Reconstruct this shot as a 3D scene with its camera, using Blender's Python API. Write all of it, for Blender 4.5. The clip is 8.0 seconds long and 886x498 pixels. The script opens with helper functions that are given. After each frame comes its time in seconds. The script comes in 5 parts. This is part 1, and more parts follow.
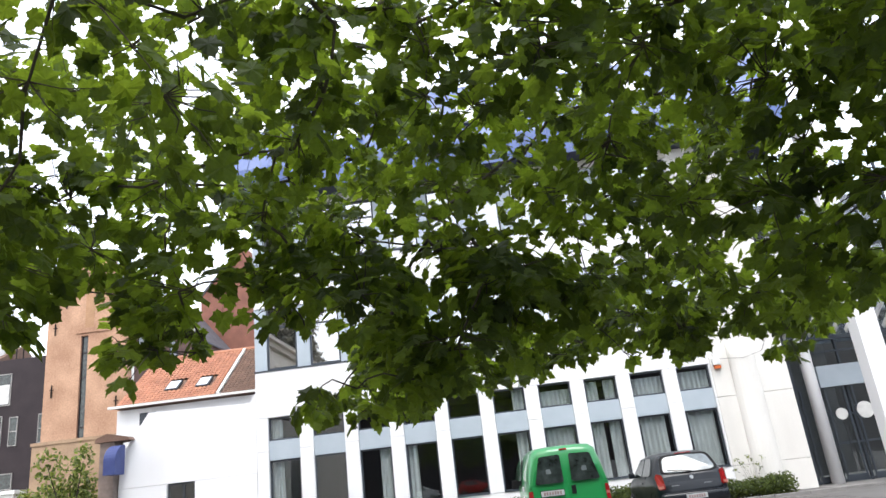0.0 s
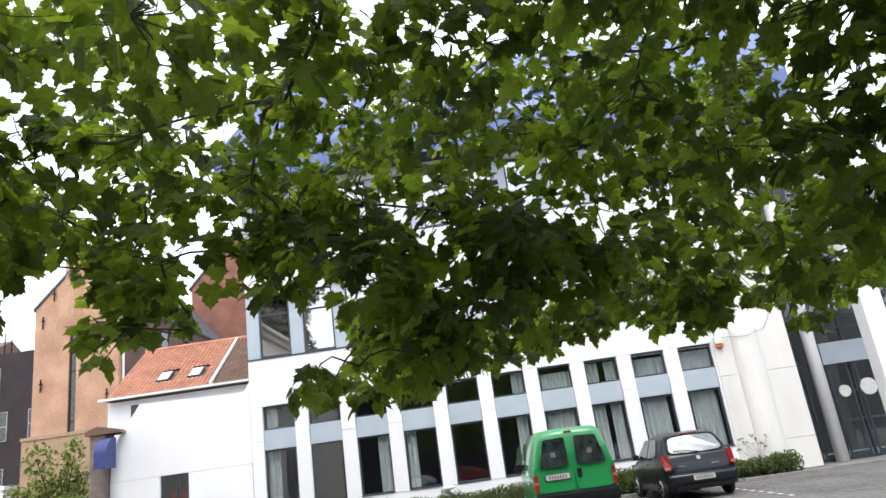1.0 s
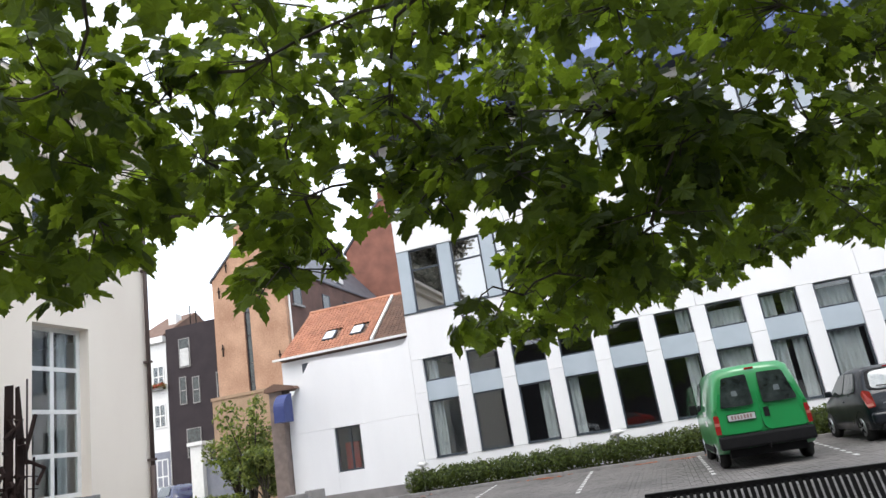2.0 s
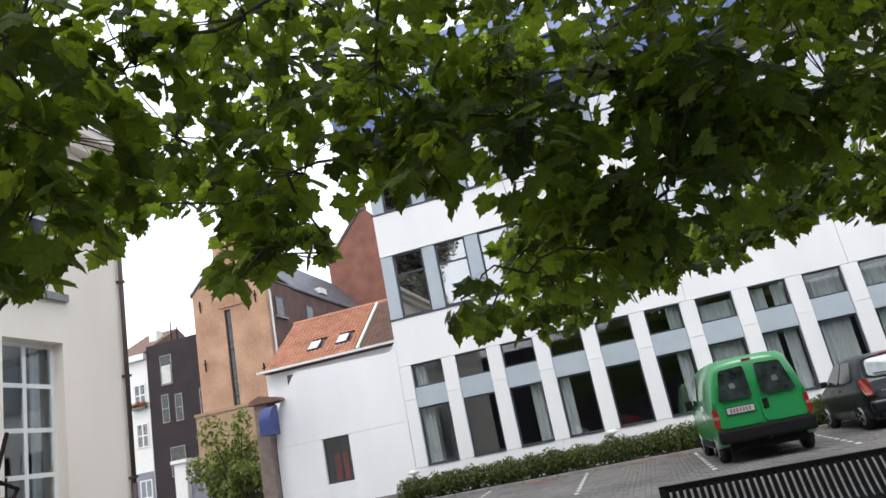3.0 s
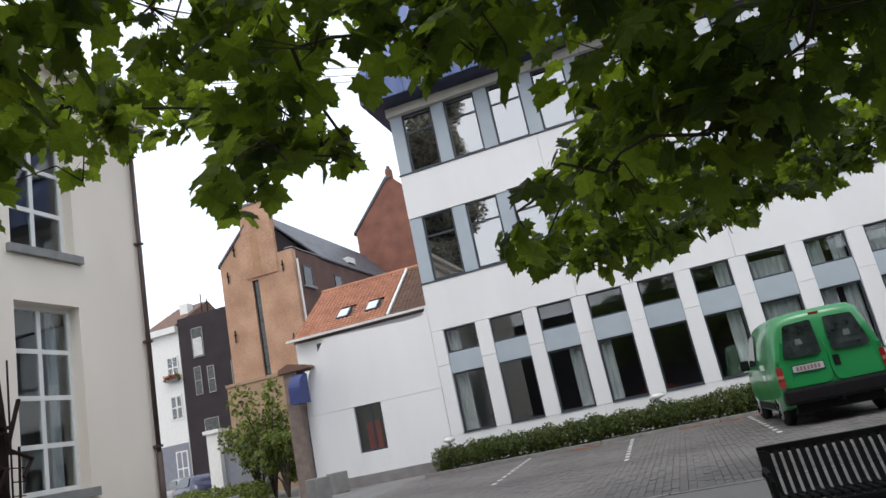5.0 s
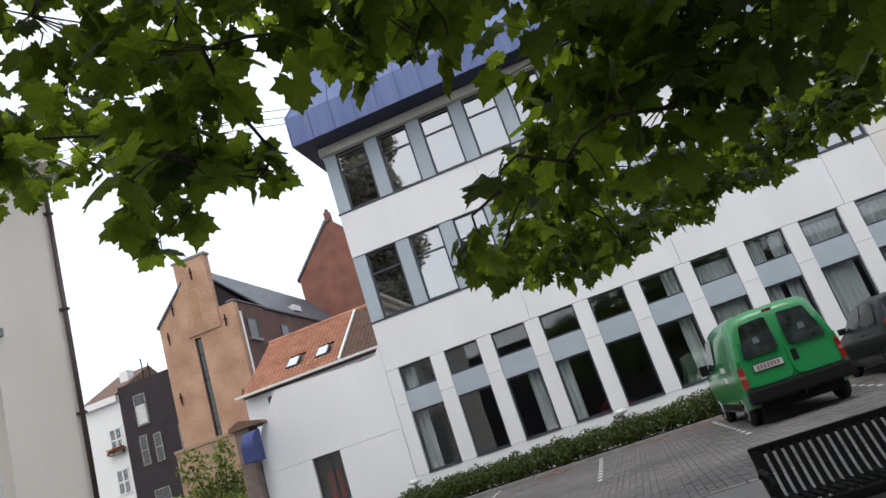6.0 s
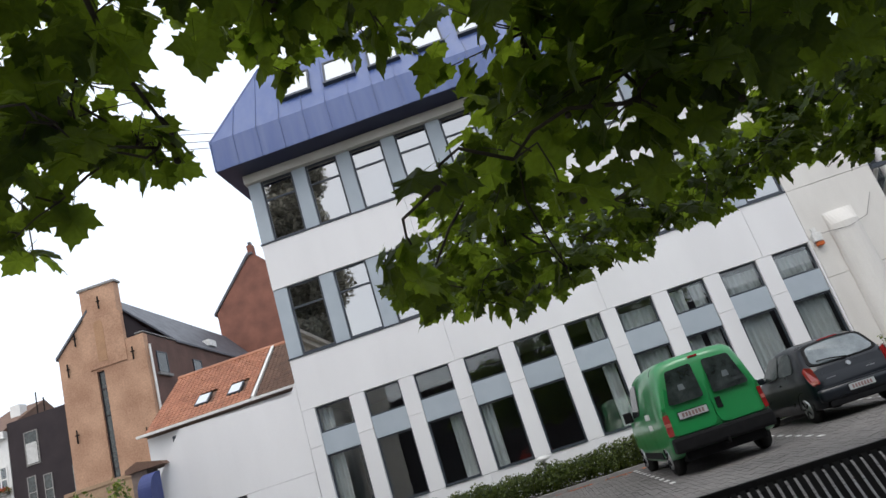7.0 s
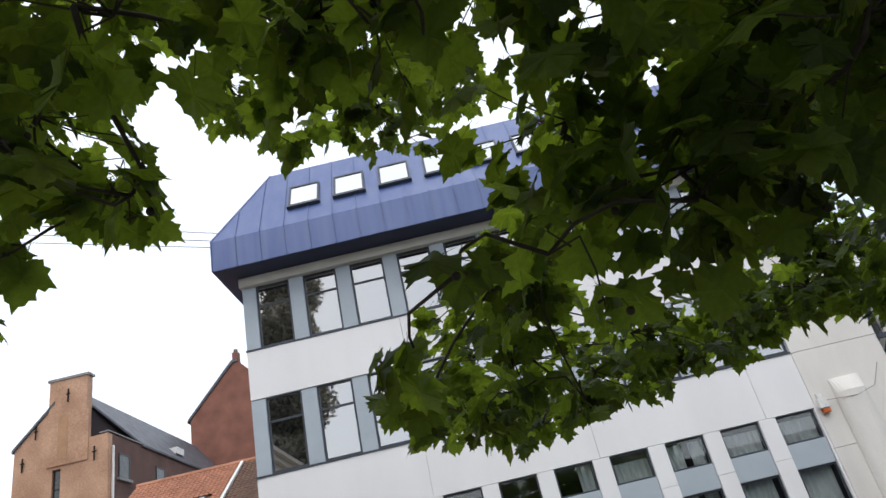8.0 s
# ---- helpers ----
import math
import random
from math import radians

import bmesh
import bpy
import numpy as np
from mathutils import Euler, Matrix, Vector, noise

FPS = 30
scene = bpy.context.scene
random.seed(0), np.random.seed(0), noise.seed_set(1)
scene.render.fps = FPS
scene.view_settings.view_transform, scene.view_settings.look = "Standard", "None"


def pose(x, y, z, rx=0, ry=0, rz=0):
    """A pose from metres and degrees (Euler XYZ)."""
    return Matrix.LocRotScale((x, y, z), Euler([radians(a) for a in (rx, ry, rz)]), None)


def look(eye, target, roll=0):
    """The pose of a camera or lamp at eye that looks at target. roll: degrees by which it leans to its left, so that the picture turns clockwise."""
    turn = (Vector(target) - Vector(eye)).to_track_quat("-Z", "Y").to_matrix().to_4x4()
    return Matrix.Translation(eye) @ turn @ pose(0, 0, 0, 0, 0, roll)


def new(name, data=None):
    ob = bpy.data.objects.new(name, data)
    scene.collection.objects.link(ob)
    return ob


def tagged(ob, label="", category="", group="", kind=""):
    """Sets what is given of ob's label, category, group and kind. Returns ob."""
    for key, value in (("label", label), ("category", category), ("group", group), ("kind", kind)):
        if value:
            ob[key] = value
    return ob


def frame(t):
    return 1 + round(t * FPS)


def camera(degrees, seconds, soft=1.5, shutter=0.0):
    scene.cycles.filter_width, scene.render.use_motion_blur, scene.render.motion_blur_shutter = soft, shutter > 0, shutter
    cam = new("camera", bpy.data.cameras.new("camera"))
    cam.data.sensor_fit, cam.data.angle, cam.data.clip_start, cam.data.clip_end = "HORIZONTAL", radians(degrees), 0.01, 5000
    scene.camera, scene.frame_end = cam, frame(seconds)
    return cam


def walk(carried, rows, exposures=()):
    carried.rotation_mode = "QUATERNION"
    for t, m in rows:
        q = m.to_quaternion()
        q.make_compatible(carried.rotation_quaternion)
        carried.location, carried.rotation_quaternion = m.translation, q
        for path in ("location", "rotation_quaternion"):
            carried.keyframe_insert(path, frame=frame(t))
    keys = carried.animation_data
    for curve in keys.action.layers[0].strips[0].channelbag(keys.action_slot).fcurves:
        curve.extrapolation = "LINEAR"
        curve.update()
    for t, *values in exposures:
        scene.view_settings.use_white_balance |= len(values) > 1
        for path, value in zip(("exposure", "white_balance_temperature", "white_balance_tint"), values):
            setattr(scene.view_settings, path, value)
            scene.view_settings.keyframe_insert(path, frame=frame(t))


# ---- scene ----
# ---------------------------------------------------------------- camera and walk
cam = camera(64.57, 8.0)
ROWS = [
    (0, (7.553, -23.362, 1.41), (7.464, -21.467, 2.042), -6.7),
    (0.5, (7.459, -23.075, 1.415), (7.441, -21.187, 2.076), -7.1),
    (1, (7.366, -22.798, 1.401), (7.297, -20.89, 1.999), -7.9),
    (1.5, (7.246, -22.465, 1.384), (6.973, -20.575, 1.976), -8.9),
    (2, (7.129, -22.166, 1.346), (6.639, -20.301, 1.876), -9.2),
    (2.2, (7.085, -22.068, 1.342), (6.555, -20.21, 1.859), -9.6),
    (3.3, (6.833, -21.62, 1.228), (6.419, -19.744, 1.782), -11.8),
    (3.5, (6.806, -21.486, 1.221), (6.326, -19.624, 1.769), -11.7),
    (4, (6.708, -21.234, 1.221), (6.033, -19.438, 1.787), -12.1),
    (4.5, (6.607, -20.992, 1.197), (5.855, -19.204, 1.688), -10.8),
    (5, (6.431, -20.751, 1.185), (5.901, -18.885, 1.674), -11.8),
    (5.2, (6.367, -20.66, 1.185), (5.928, -18.776, 1.693), -13.2),
    (6.3, (6.224, -20.2, 1.177), (5.883, -18.308, 1.728), -19.5),
    (6.5, (6.201, -20.088, 1.182), (5.906, -18.176, 1.69), -18.8),
    (7, (6.119, -19.826, 1.179), (6.004, -17.92, 1.775), -18.0),
    (7.5, (6.032, -19.562, 1.231), (6.114, -17.707, 1.974), -17.9),
    (8, (5.992, -19.326, 1.266), (5.993, -17.549, 2.184), -13.3),
]
EXPOSURES = [(0.0, 1.1), (1.0, 1.0), (2.0, 0.8), (3.5, 0.48), (4.5, 0.3), (5.2, 0.18), (6.5, 0.12), (8.0, 0.15)]
walk(cam, [(t, look(eye, target, roll)) for t, eye, target, roll in ROWS], EXPOSURES)

# ---------------------------------------------------------------- overcast sky and soft sun
SUN_ELEVATION, SUN_TURN = radians(48), radians(215)
world = bpy.data.worlds.new("overcast_sky")
scene.world = world
world.use_nodes = True
wn, wl = world.node_tree.nodes, world.node_tree.links
wn.clear()
sky = wn.new("ShaderNodeTexSky")
sky.sky_type, sky.sun_disc, sky.sun_elevation, sky.sun_rotation = "NISHITA", False, SUN_ELEVATION, SUN_TURN
sky.dust_density = 4.0
clear = wn.new("ShaderNodeBackground")
clear.inputs["Strength"].default_value = 0.05
cloud = wn.new("ShaderNodeBackground")
cloud.inputs["Color"].default_value, cloud.inputs["Strength"].default_value = (0.90, 0.95, 1.03, 1), 1.07
both = wn.new("ShaderNodeAddShader")
wout = wn.new("ShaderNodeOutputWorld")
wl.new(sky.outputs[0], clear.inputs["Color"])
wl.new(clear.outputs[0], both.inputs[0])
wl.new(cloud.outputs[0], both.inputs[1])
wl.new(both.outputs[0], wout.inputs["Surface"])
sun = new("sun", bpy.data.lights.new("sun", "SUN"))
sun.data.energy, sun.data.angle, sun.data.color = 0.9, radians(25), (1.0, 0.97, 0.92)
sun.matrix_world = look((0, 0, 30), (30 * math.sin(radians(35)) * -0.3, 14, 0))


# ---------------------------------------------------------------- materials
def mat(name, c1, c2=None, rough=0.6, scale=3.0, fine=60.0, bump=0.15, metal=0.0, spec=0.4, rand=0.0, streak=0.0, coat=0.0, grain=0.25):
    """A surface with broad patches from c1 to c2, fine grain, relief and, with streak, marks that run down it."""
    m = bpy.data.materials.new(name)
    m.use_nodes = True
    n, l = m.node_tree.nodes, m.node_tree.links
    b = n["Principled BSDF"]
    b.inputs["Metallic"].default_value = metal
    b.inputs["Specular IOR Level"].default_value = spec
    b.inputs["Coat Weight"].default_value = coat
    b.inputs["Coat Roughness"].default_value = 0.08
    geo = n.new("ShaderNodeNewGeometry")
    big = n.new("ShaderNodeTexNoise")
    big.inputs["Scale"].default_value, big.inputs["Detail"].default_value = scale, 5.0
    small = n.new("ShaderNodeTexNoise")
    small.inputs["Scale"].default_value, small.inputs["Detail"].default_value = fine, 3.0
    where = geo.outputs["Position"]
    if streak:
        long = n.new("ShaderNodeMapping")
        long.inputs["Scale"].default_value = (1.0, 1.0, streak)
        l.new(where, long.inputs["Vector"])
        l.new(long.outputs[0], big.inputs["Vector"])
    else:
        l.new(where, big.inputs["Vector"])
    l.new(where, small.inputs["Vector"])
    ramp = n.new("ShaderNodeValToRGB")
    ramp.color_ramp.elements[0].position, ramp.color_ramp.elements[1].position = 0.35, 0.68
    ramp.color_ramp.elements[0].color = (*c1, 1)
    ramp.color_ramp.elements[1].color = (*(c2 or [0.82 * v for v in c1]), 1)
    l.new(big.outputs["Fac"], ramp.inputs["Fac"])
    hsv = n.new("ShaderNodeHueSaturation")
    l.new(ramp.outputs[0], hsv.inputs["Color"])
    grainy = n.new("ShaderNodeMapRange")
    grainy.inputs["To Min"].default_value, grainy.inputs["To Max"].default_value = 1 - grain, 1 + grain
    l.new(small.outputs["Fac"], grainy.inputs["Value"])
    value = grainy.outputs[0]
    if rand:
        info = n.new("ShaderNodeObjectInfo")
        isle = n.new("ShaderNodeMath")
        isle.operation = "ADD"
        l.new(info.outputs["Random"], isle.inputs[0])
        l.new(geo.outputs["Random Per Island"], isle.inputs[1])
        part_of = n.new("ShaderNodeMath")
        part_of.operation = "FRACT"
        l.new(isle.outputs[0], part_of.inputs[0])
        spread = n.new("ShaderNodeMapRange")
        spread.inputs["To Min"].default_value, spread.inputs["To Max"].default_value = 1 - rand, 1 + rand
        l.new(part_of.outputs[0], spread.inputs["Value"])
        times = n.new("ShaderNodeMath")
        times.operation = "MULTIPLY"
        l.new(value, times.inputs[0])
        l.new(spread.outputs[0], times.inputs[1])
        value = times.outputs[0]
    l.new(value, hsv.inputs["Value"])
    l.new(hsv.outputs[0], b.inputs["Base Color"])
    r = n.new("ShaderNodeMapRange")
    r.inputs["To Min"].default_value, r.inputs["To Max"].default_value = max(0.02, rough - 0.12), min(1, rough + 0.12)
    l.new(big.outputs["Fac"], r.inputs["Value"])
    l.new(r.outputs[0], b.inputs["Roughness"])
    if bump:
        bp = n.new("ShaderNodeBump")
        bp.inputs["Strength"].default_value, bp.inputs["Distance"].default_value = bump, 0.01
        l.new(small.outputs["Fac"], bp.inputs["Height"])
        l.new(bp.outputs[0], b.inputs["Normal"])
    return m


def glass(name, tint, gloss=0.06, clear=0.9):
    """A window pane: see-through, with a reflection that grows towards grazing angles."""
    m = bpy.data.materials.new(name)
    m.use_nodes = True
    n, l = m.node_tree.nodes, m.node_tree.links
    n.remove(n["Principled BSDF"])
    t = n.new("ShaderNodeBsdfTransparent")
    t.inputs["Color"].default_value = (*[clear * v for v in tint], 1)
    g = n.new("ShaderNodeBsdfGlossy")
    g.inputs["Roughness"].default_value = 0.015
    f = n.new("ShaderNodeLayerWeight")
    f.inputs["Blend"].default_value = 0.5
    steep = n.new("ShaderNodeMath")
    steep.operation, steep.inputs[1].default_value = "POWER", 4.0
    more = n.new("ShaderNodeMath")
    more.operation, more.use_clamp, more.inputs[1].default_value = "ADD", True, gloss
    mix = n.new("ShaderNodeMixShader")
    l.new(f.outputs["Facing"], steep.inputs[0])
    l.new(steep.outputs[0], more.inputs[0])
    l.new(more.outputs[0], mix.inputs["Fac"])
    l.new(t.outputs[0], mix.inputs[1])
    l.new(g.outputs[0], mix.inputs[2])
    l.new(mix.outputs[0], n["Material Output"].inputs["Surface"])
    return m


def leafy(name, c1, c2, through_colour, share=0.45, rough=0.45, spec=0.35):
    """Leaves: each its own green, waxy above, with light coming through."""
    m = bpy.data.materials.new(name)
    m.use_nodes = True
    n, l = m.node_tree.nodes, m.node_tree.links
    b = n["Principled BSDF"]
    b.inputs["Roughness"].default_value, b.inputs["Specular IOR Level"].default_value = rough, spec
    geo, info = n.new("ShaderNodeNewGeometry"), n.new("ShaderNodeObjectInfo")
    add, fract = n.new("ShaderNodeMath"), n.new("ShaderNodeMath")
    add.operation, fract.operation = "ADD", "FRACT"
    l.new(geo.outputs["Random Per Island"], add.inputs[0])
    l.new(info.outputs["Random"], add.inputs[1])
    l.new(add.outputs[0], fract.inputs[0])
    ramp = n.new("ShaderNodeValToRGB")
    ramp.color_ramp.elements[0].color, ramp.color_ramp.elements[1].color = (*c1, 1), (*c2, 1)
    l.new(fract.outputs[0], ramp.inputs["Fac"])
    noise_ = n.new("ShaderNodeTexNoise")
    noise_.inputs["Scale"].default_value, noise_.inputs["Detail"].default_value = 45.0, 4.0
    l.new(geo.outputs["Position"], noise_.inputs["Vector"])
    hsv = n.new("ShaderNodeHueSaturation")
    span = n.new("ShaderNodeMapRange")
    span.inputs["To Min"].default_value, span.inputs["To Max"].default_value = 0.7, 1.3
    l.new(noise_.outputs["Fac"], span.inputs["Value"])
    l.new(span.outputs[0], hsv.inputs["Value"])
    l.new(ramp.outputs[0], hsv.inputs["Color"])
    l.new(hsv.outputs[0], b.inputs["Base Color"])
    bp = n.new("ShaderNodeBump")
    bp.inputs["Strength"].default_value, bp.inputs["Distance"].default_value = 0.2, 0.004
    l.new(noise_.outputs["Fac"], bp.inputs["Height"])
    l.new(bp.outputs[0], b.inputs["Normal"])
    tr = n.new("ShaderNodeBsdfTranslucent")
    tint = n.new("ShaderNodeHueSaturation")
    tint.inputs["Color"].default_value = (*through_colour, 1)
    thin = n.new("ShaderNodeMapRange")
    thin.inputs["To Min"].default_value, thin.inputs["To Max"].default_value = 0.3, 1.35
    l.new(fract.outputs[0], thin.inputs["Value"])
    both_ = n.new("ShaderNodeMath")
    both_.operation = "MULTIPLY"
    l.new(span.outputs[0], both_.inputs[0])
    l.new(thin.outputs[0], both_.inputs[1])
    l.new(both_.outputs[0], tint.inputs["Value"])
    l.new(tint.outputs[0], tr.inputs["Color"])
    mix = n.new("ShaderNodeMixShader")
    mix.inputs["Fac"].default_value = share
    l.new(b.outputs[0], mix.inputs[1])
    l.new(tr.outputs[0], mix.inputs[2])
    l.new(mix.outputs[0], n["Material Output"].inputs["Surface"])
    return m


WHITE = mat("white_concrete", (0.79, 0.79, 0.80), (0.735, 0.735, 0.745), 0.7, 0.7, 40, 0.08, rand=0.02, streak=0.25, grain=0.04)
BLUE_PANEL = mat("blue_grey_panel", (0.40, 0.455, 0.505), (0.36, 0.415, 0.465), 0.45, 1.5, 80, 0.03, rand=0.03, grain=0.05)
BLUE_ZINC = mat("blue_coated_zinc", (0.050, 0.092, 0.26), (0.085, 0.128, 0.29), 0.34, 3.2, 30, 0.05, spec=0.75, rand=0.05, streak=0.1, grain=0.12)
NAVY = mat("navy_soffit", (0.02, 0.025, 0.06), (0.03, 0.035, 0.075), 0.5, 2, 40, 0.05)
FRAME = mat("dark_window_frame", (0.035, 0.045, 0.06), (0.05, 0.058, 0.07), 0.4, 4, 60, 0.05)
BEIGE = mat("beige_cornice", (0.58, 0.56, 0.51), (0.5, 0.48, 0.44), 0.7, 2, 50, 0.1)
PANE = glass("window_glass", (0.93, 0.97, 0.98), 0.085, 0.93)
COATED = glass("sun_protection_glass", (0.40, 0.44, 0.44), 0.46)
SKYPANE = glass("skylight_glass", (0.3, 0.34, 0.38), 0.93)
CURTAIN = mat("net_curtain", (0.60, 0.60, 0.585), (0.50, 0.50, 0.485), 0.9, 5, 60, 0.05)
# near-black walls and floors stand in for the dimness of unlit rooms
ROOM = mat("dim_room_tone", (0.05, 0.05, 0.05), (0.04, 0.04, 0.04), 0.8, 1.5, 30, 0.05)
CREAM = mat("cream_stucco", (0.80, 0.728, 0.638), (0.755, 0.68, 0.595), 0.85, 0.8, 90, 0.2, grain=0.06, streak=0.4)
BARE_STONE = mat("grey_blue_stone", (0.25, 0.25, 0.245), (0.2, 0.2, 0.195), 0.75, 5, 70, 0.25)
OFF_WHITE = mat("cream_white_render", (0.73, 0.715, 0.68), (0.63, 0.61, 0.575), 0.8, 0.9, 30, 0.12, streak=0.3, grain=0.06)
WHITE_PAINT = mat("white_joinery", (0.74, 0.74, 0.72), (0.68, 0.68, 0.66), 0.4, 6, 60, 0.04, grain=0.06)
OCHRE = mat("ochre_brick", (0.47, 0.29, 0.19), (0.34, 0.195, 0.125), 0.85, 0.8, 11, 0.4, grain=0.38)
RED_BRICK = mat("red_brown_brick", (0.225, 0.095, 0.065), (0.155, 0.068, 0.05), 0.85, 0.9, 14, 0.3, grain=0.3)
# brown brick darkened in colour for the side wall that lies in shade
SHADED_BRICK = mat("shaded_brown_brick", (0.125, 0.068, 0.054), (0.085, 0.05, 0.042), 0.85, 0.9, 14, 0.3, grain=0.3)
DARK_BRICK = mat("dark_brown_brick", (0.030, 0.021, 0.024), (0.023, 0.017, 0.02), 0.8, 1, 16, 0.25, grain=0.25)
SLATE = mat("grey_slate", (0.085, 0.09, 0.105), (0.065, 0.07, 0.082), 0.5, 2, 24, 0.25)
ORANGE_TILE = mat("orange_clay_tile", (0.43, 0.20, 0.12), (0.33, 0.145, 0.09), 0.75, 1.5, 30, 0.2, rand=0.12)
BROWN_TILE = mat("weathered_brown_tile", (0.17, 0.10, 0.07), (0.13, 0.08, 0.06), 0.8, 2, 30, 0.25, rand=0.1)
PAVER = mat("grey_concrete_paver", (0.17, 0.159, 0.15), (0.10, 0.094, 0.09), 0.85, 0.35, 50, 0.2, rand=0.1)
JOINT = mat("sandy_ground", (0.145, 0.14, 0.135), (0.11, 0.105, 0.10), 0.95, 0.6, 40, 0.3)
ASPHALT = mat("worn_asphalt", (0.21, 0.203, 0.197), (0.165, 0.16, 0.157), 0.9, 0.7, 90, 0.35)
KERB = mat("concrete_kerb", (0.25, 0.24, 0.23), (0.18, 0.175, 0.17), 0.85, 2, 60, 0.25)
MARK = mat("white_marking_stone", (0.68, 0.68, 0.66), (0.55, 0.55, 0.53), 0.8, 8, 60, 0.15, rand=0.1)
PLINTH = mat("grey_plinth", (0.25, 0.235, 0.23), (0.19, 0.18, 0.175), 0.8, 2, 50, 0.2)
GREEN = mat("green_car_paint", (0.009, 0.225, 0.058), (0.010, 0.205, 0.052), 0.32, 2, 70, 0.0, spec=0.5, coat=0.6, grain=0.04)
GREYCAR = mat("dark_grey_car_paint", (0.007, 0.0095, 0.014), (0.006, 0.008, 0.012), 0.3, 2, 70, 0.0, metal=0.0, spec=0.25, coat=0.3, grain=0.06)
BLACK_PLASTIC = mat("black_plastic", (0.007, 0.007, 0.008), (0.011, 0.011, 0.012), 0.6, 10, 90, 0.1, spec=0.14)
RUBBER = mat("tyre_rubber", (0.013, 0.013, 0.013), (0.02, 0.02, 0.019), 0.8, 10, 60, 0.15)
STEEL = mat("wheel_metal", (0.42, 0.43, 0.44), (0.34, 0.35, 0.36), 0.35, 8, 60, 0.05, metal=0.8)
CAR_GLASS = mat("dark_car_glass", (0.010, 0.014, 0.014), (0.04, 0.052, 0.05), 0.06, 5, 40, 0.0, spec=0.6)
# pale colour stands in for mirrored sky and brightness in car windows
BRIGHT_GLASS = mat("glass_painted_bright", (0.20, 0.23, 0.24), (0.10, 0.12, 0.13), 0.06, 2, 40, 0.0, spec=0.9)
RED_LENS = mat("red_lamp_lens", (0.26, 0.010, 0.009), (0.2, 0.008, 0.008), 0.18, 8, 50, 0.02, spec=0.6, coat=0.5)
CLEAR_LENS = mat("clear_lamp_lens", (0.40, 0.13, 0.10), (0.34, 0.10, 0.08), 0.2, 8, 50, 0.02, spec=0.6)
PLATE = mat("pale_number_plate", (0.46, 0.49, 0.50), (0.40, 0.43, 0.44), 0.4, 9, 60, 0.03)
PLATE_RED = mat("plate_red_bar", (0.27, 0.17, 0.165), None, 0.5, 9, 60, 0.0)
BLACK_METAL = mat("black_lacquered_metal", (0.010, 0.010, 0.011), (0.014, 0.013, 0.013), 0.7, 9, 80, 0.1, spec=0.1)
RUST = mat("dark_rusted_steel", (0.022, 0.0105, 0.008), (0.013, 0.007, 0.006), 0.75, 4, 50, 0.35, spec=0.2)
BROWN_PIPE = mat("brown_downpipe", (0.07, 0.045, 0.04), (0.055, 0.036, 0.032), 0.5, 3, 50, 0.08)
BARK = mat("grey_brown_bark", (0.055, 0.045, 0.032), (0.035, 0.03, 0.022), 0.9, 9, 50, 0.5)
LEAF = leafy("plane_leaf", (0.014, 0.026, 0.008), (0.042, 0.068, 0.016), (0.275, 0.385, 0.027), 0.47, 0.52, 0.24)
HEDGE_LEAF = leafy("hedge_leaf", (0.018, 0.034, 0.009), (0.085, 0.115, 0.022), (0.2, 0.25, 0.03), 0.3)
BUSH_LEAF = leafy("bush_leaf", (0.035, 0.065, 0.014), (0.18, 0.2, 0.05), (0.26, 0.33, 0.05), 0.36)
MIRRORED_LEAF = leafy("brownish_tree_leaf", (0.2, 0.19, 0.16), (0.36, 0.34, 0.29), (0.52, 0.49, 0.40), 0.6, 0.7, 0.1)
DULL_FRAME = mat("dull_grey_frame", (0.30, 0.29, 0.275), (0.24, 0.23, 0.22), 0.6, 4, 60, 0.08)
DRY_LEAF = mat("fallen_orange_leaf", (0.42, 0.13, 0.05), (0.3, 0.09, 0.04), 0.8, 20, 90, 0.1, rand=0.2)
RED_CLOTH = mat("red_fabric", (0.4, 0.03, 0.02), (0.32, 0.025, 0.018), 0.8, 9, 60, 0.1)
BLUE_CANVAS = mat("blue_canvas", (0.035, 0.05, 0.17), (0.05, 0.07, 0.2), 0.6, 4, 60, 0.1)
GREY_DOOR = mat("grey_painted_door", (0.22, 0.23, 0.27), (0.19, 0.2, 0.24), 0.6, 3, 50, 0.05)
LAMP_WHITE = mat("white_opal_plastic", (0.72, 0.72, 0.70), None, 0.35, 6, 50, 0.02)
ORANGE_LENS = mat("orange_lens", (0.55, 0.12, 0.02), None, 0.3, 6, 50, 0.02)
FLOWER = mat("red_geranium_petals", (0.5, 0.09, 0.05), (0.4, 0.06, 0.04), 0.7, 20, 60, 0.1)


# ---------------------------------------------------------------- building blocks
def box(bm, x0, x1, y0, y1, z0, z1):
    vs = [bm.verts.new((x, y, z)) for z in (z0, z1) for x, y in ((x0, y0), (x1, y0), (x1, y1), (x0, y1))]
    for a in ((3, 2, 1, 0), (4, 5, 6, 7), (0, 1, 5, 4), (1, 2, 6, 5), (2, 3, 7, 6), (3, 0, 4, 7)):
        bm.faces.new([vs[i] for i in a])
    return vs


def boxed(*sizes, bevel=0.0):
    """A bmesh of boxes x0, x1, y0, y1, z0, z1."""
    bm = bmesh.new()
    for s in sizes:
        box(bm, *s)
    if bevel:
        bmesh.ops.bevel(bm, geom=list(bm.edges), offset=bevel, segments=2, affect="EDGES", profile=0.6)
    return bm


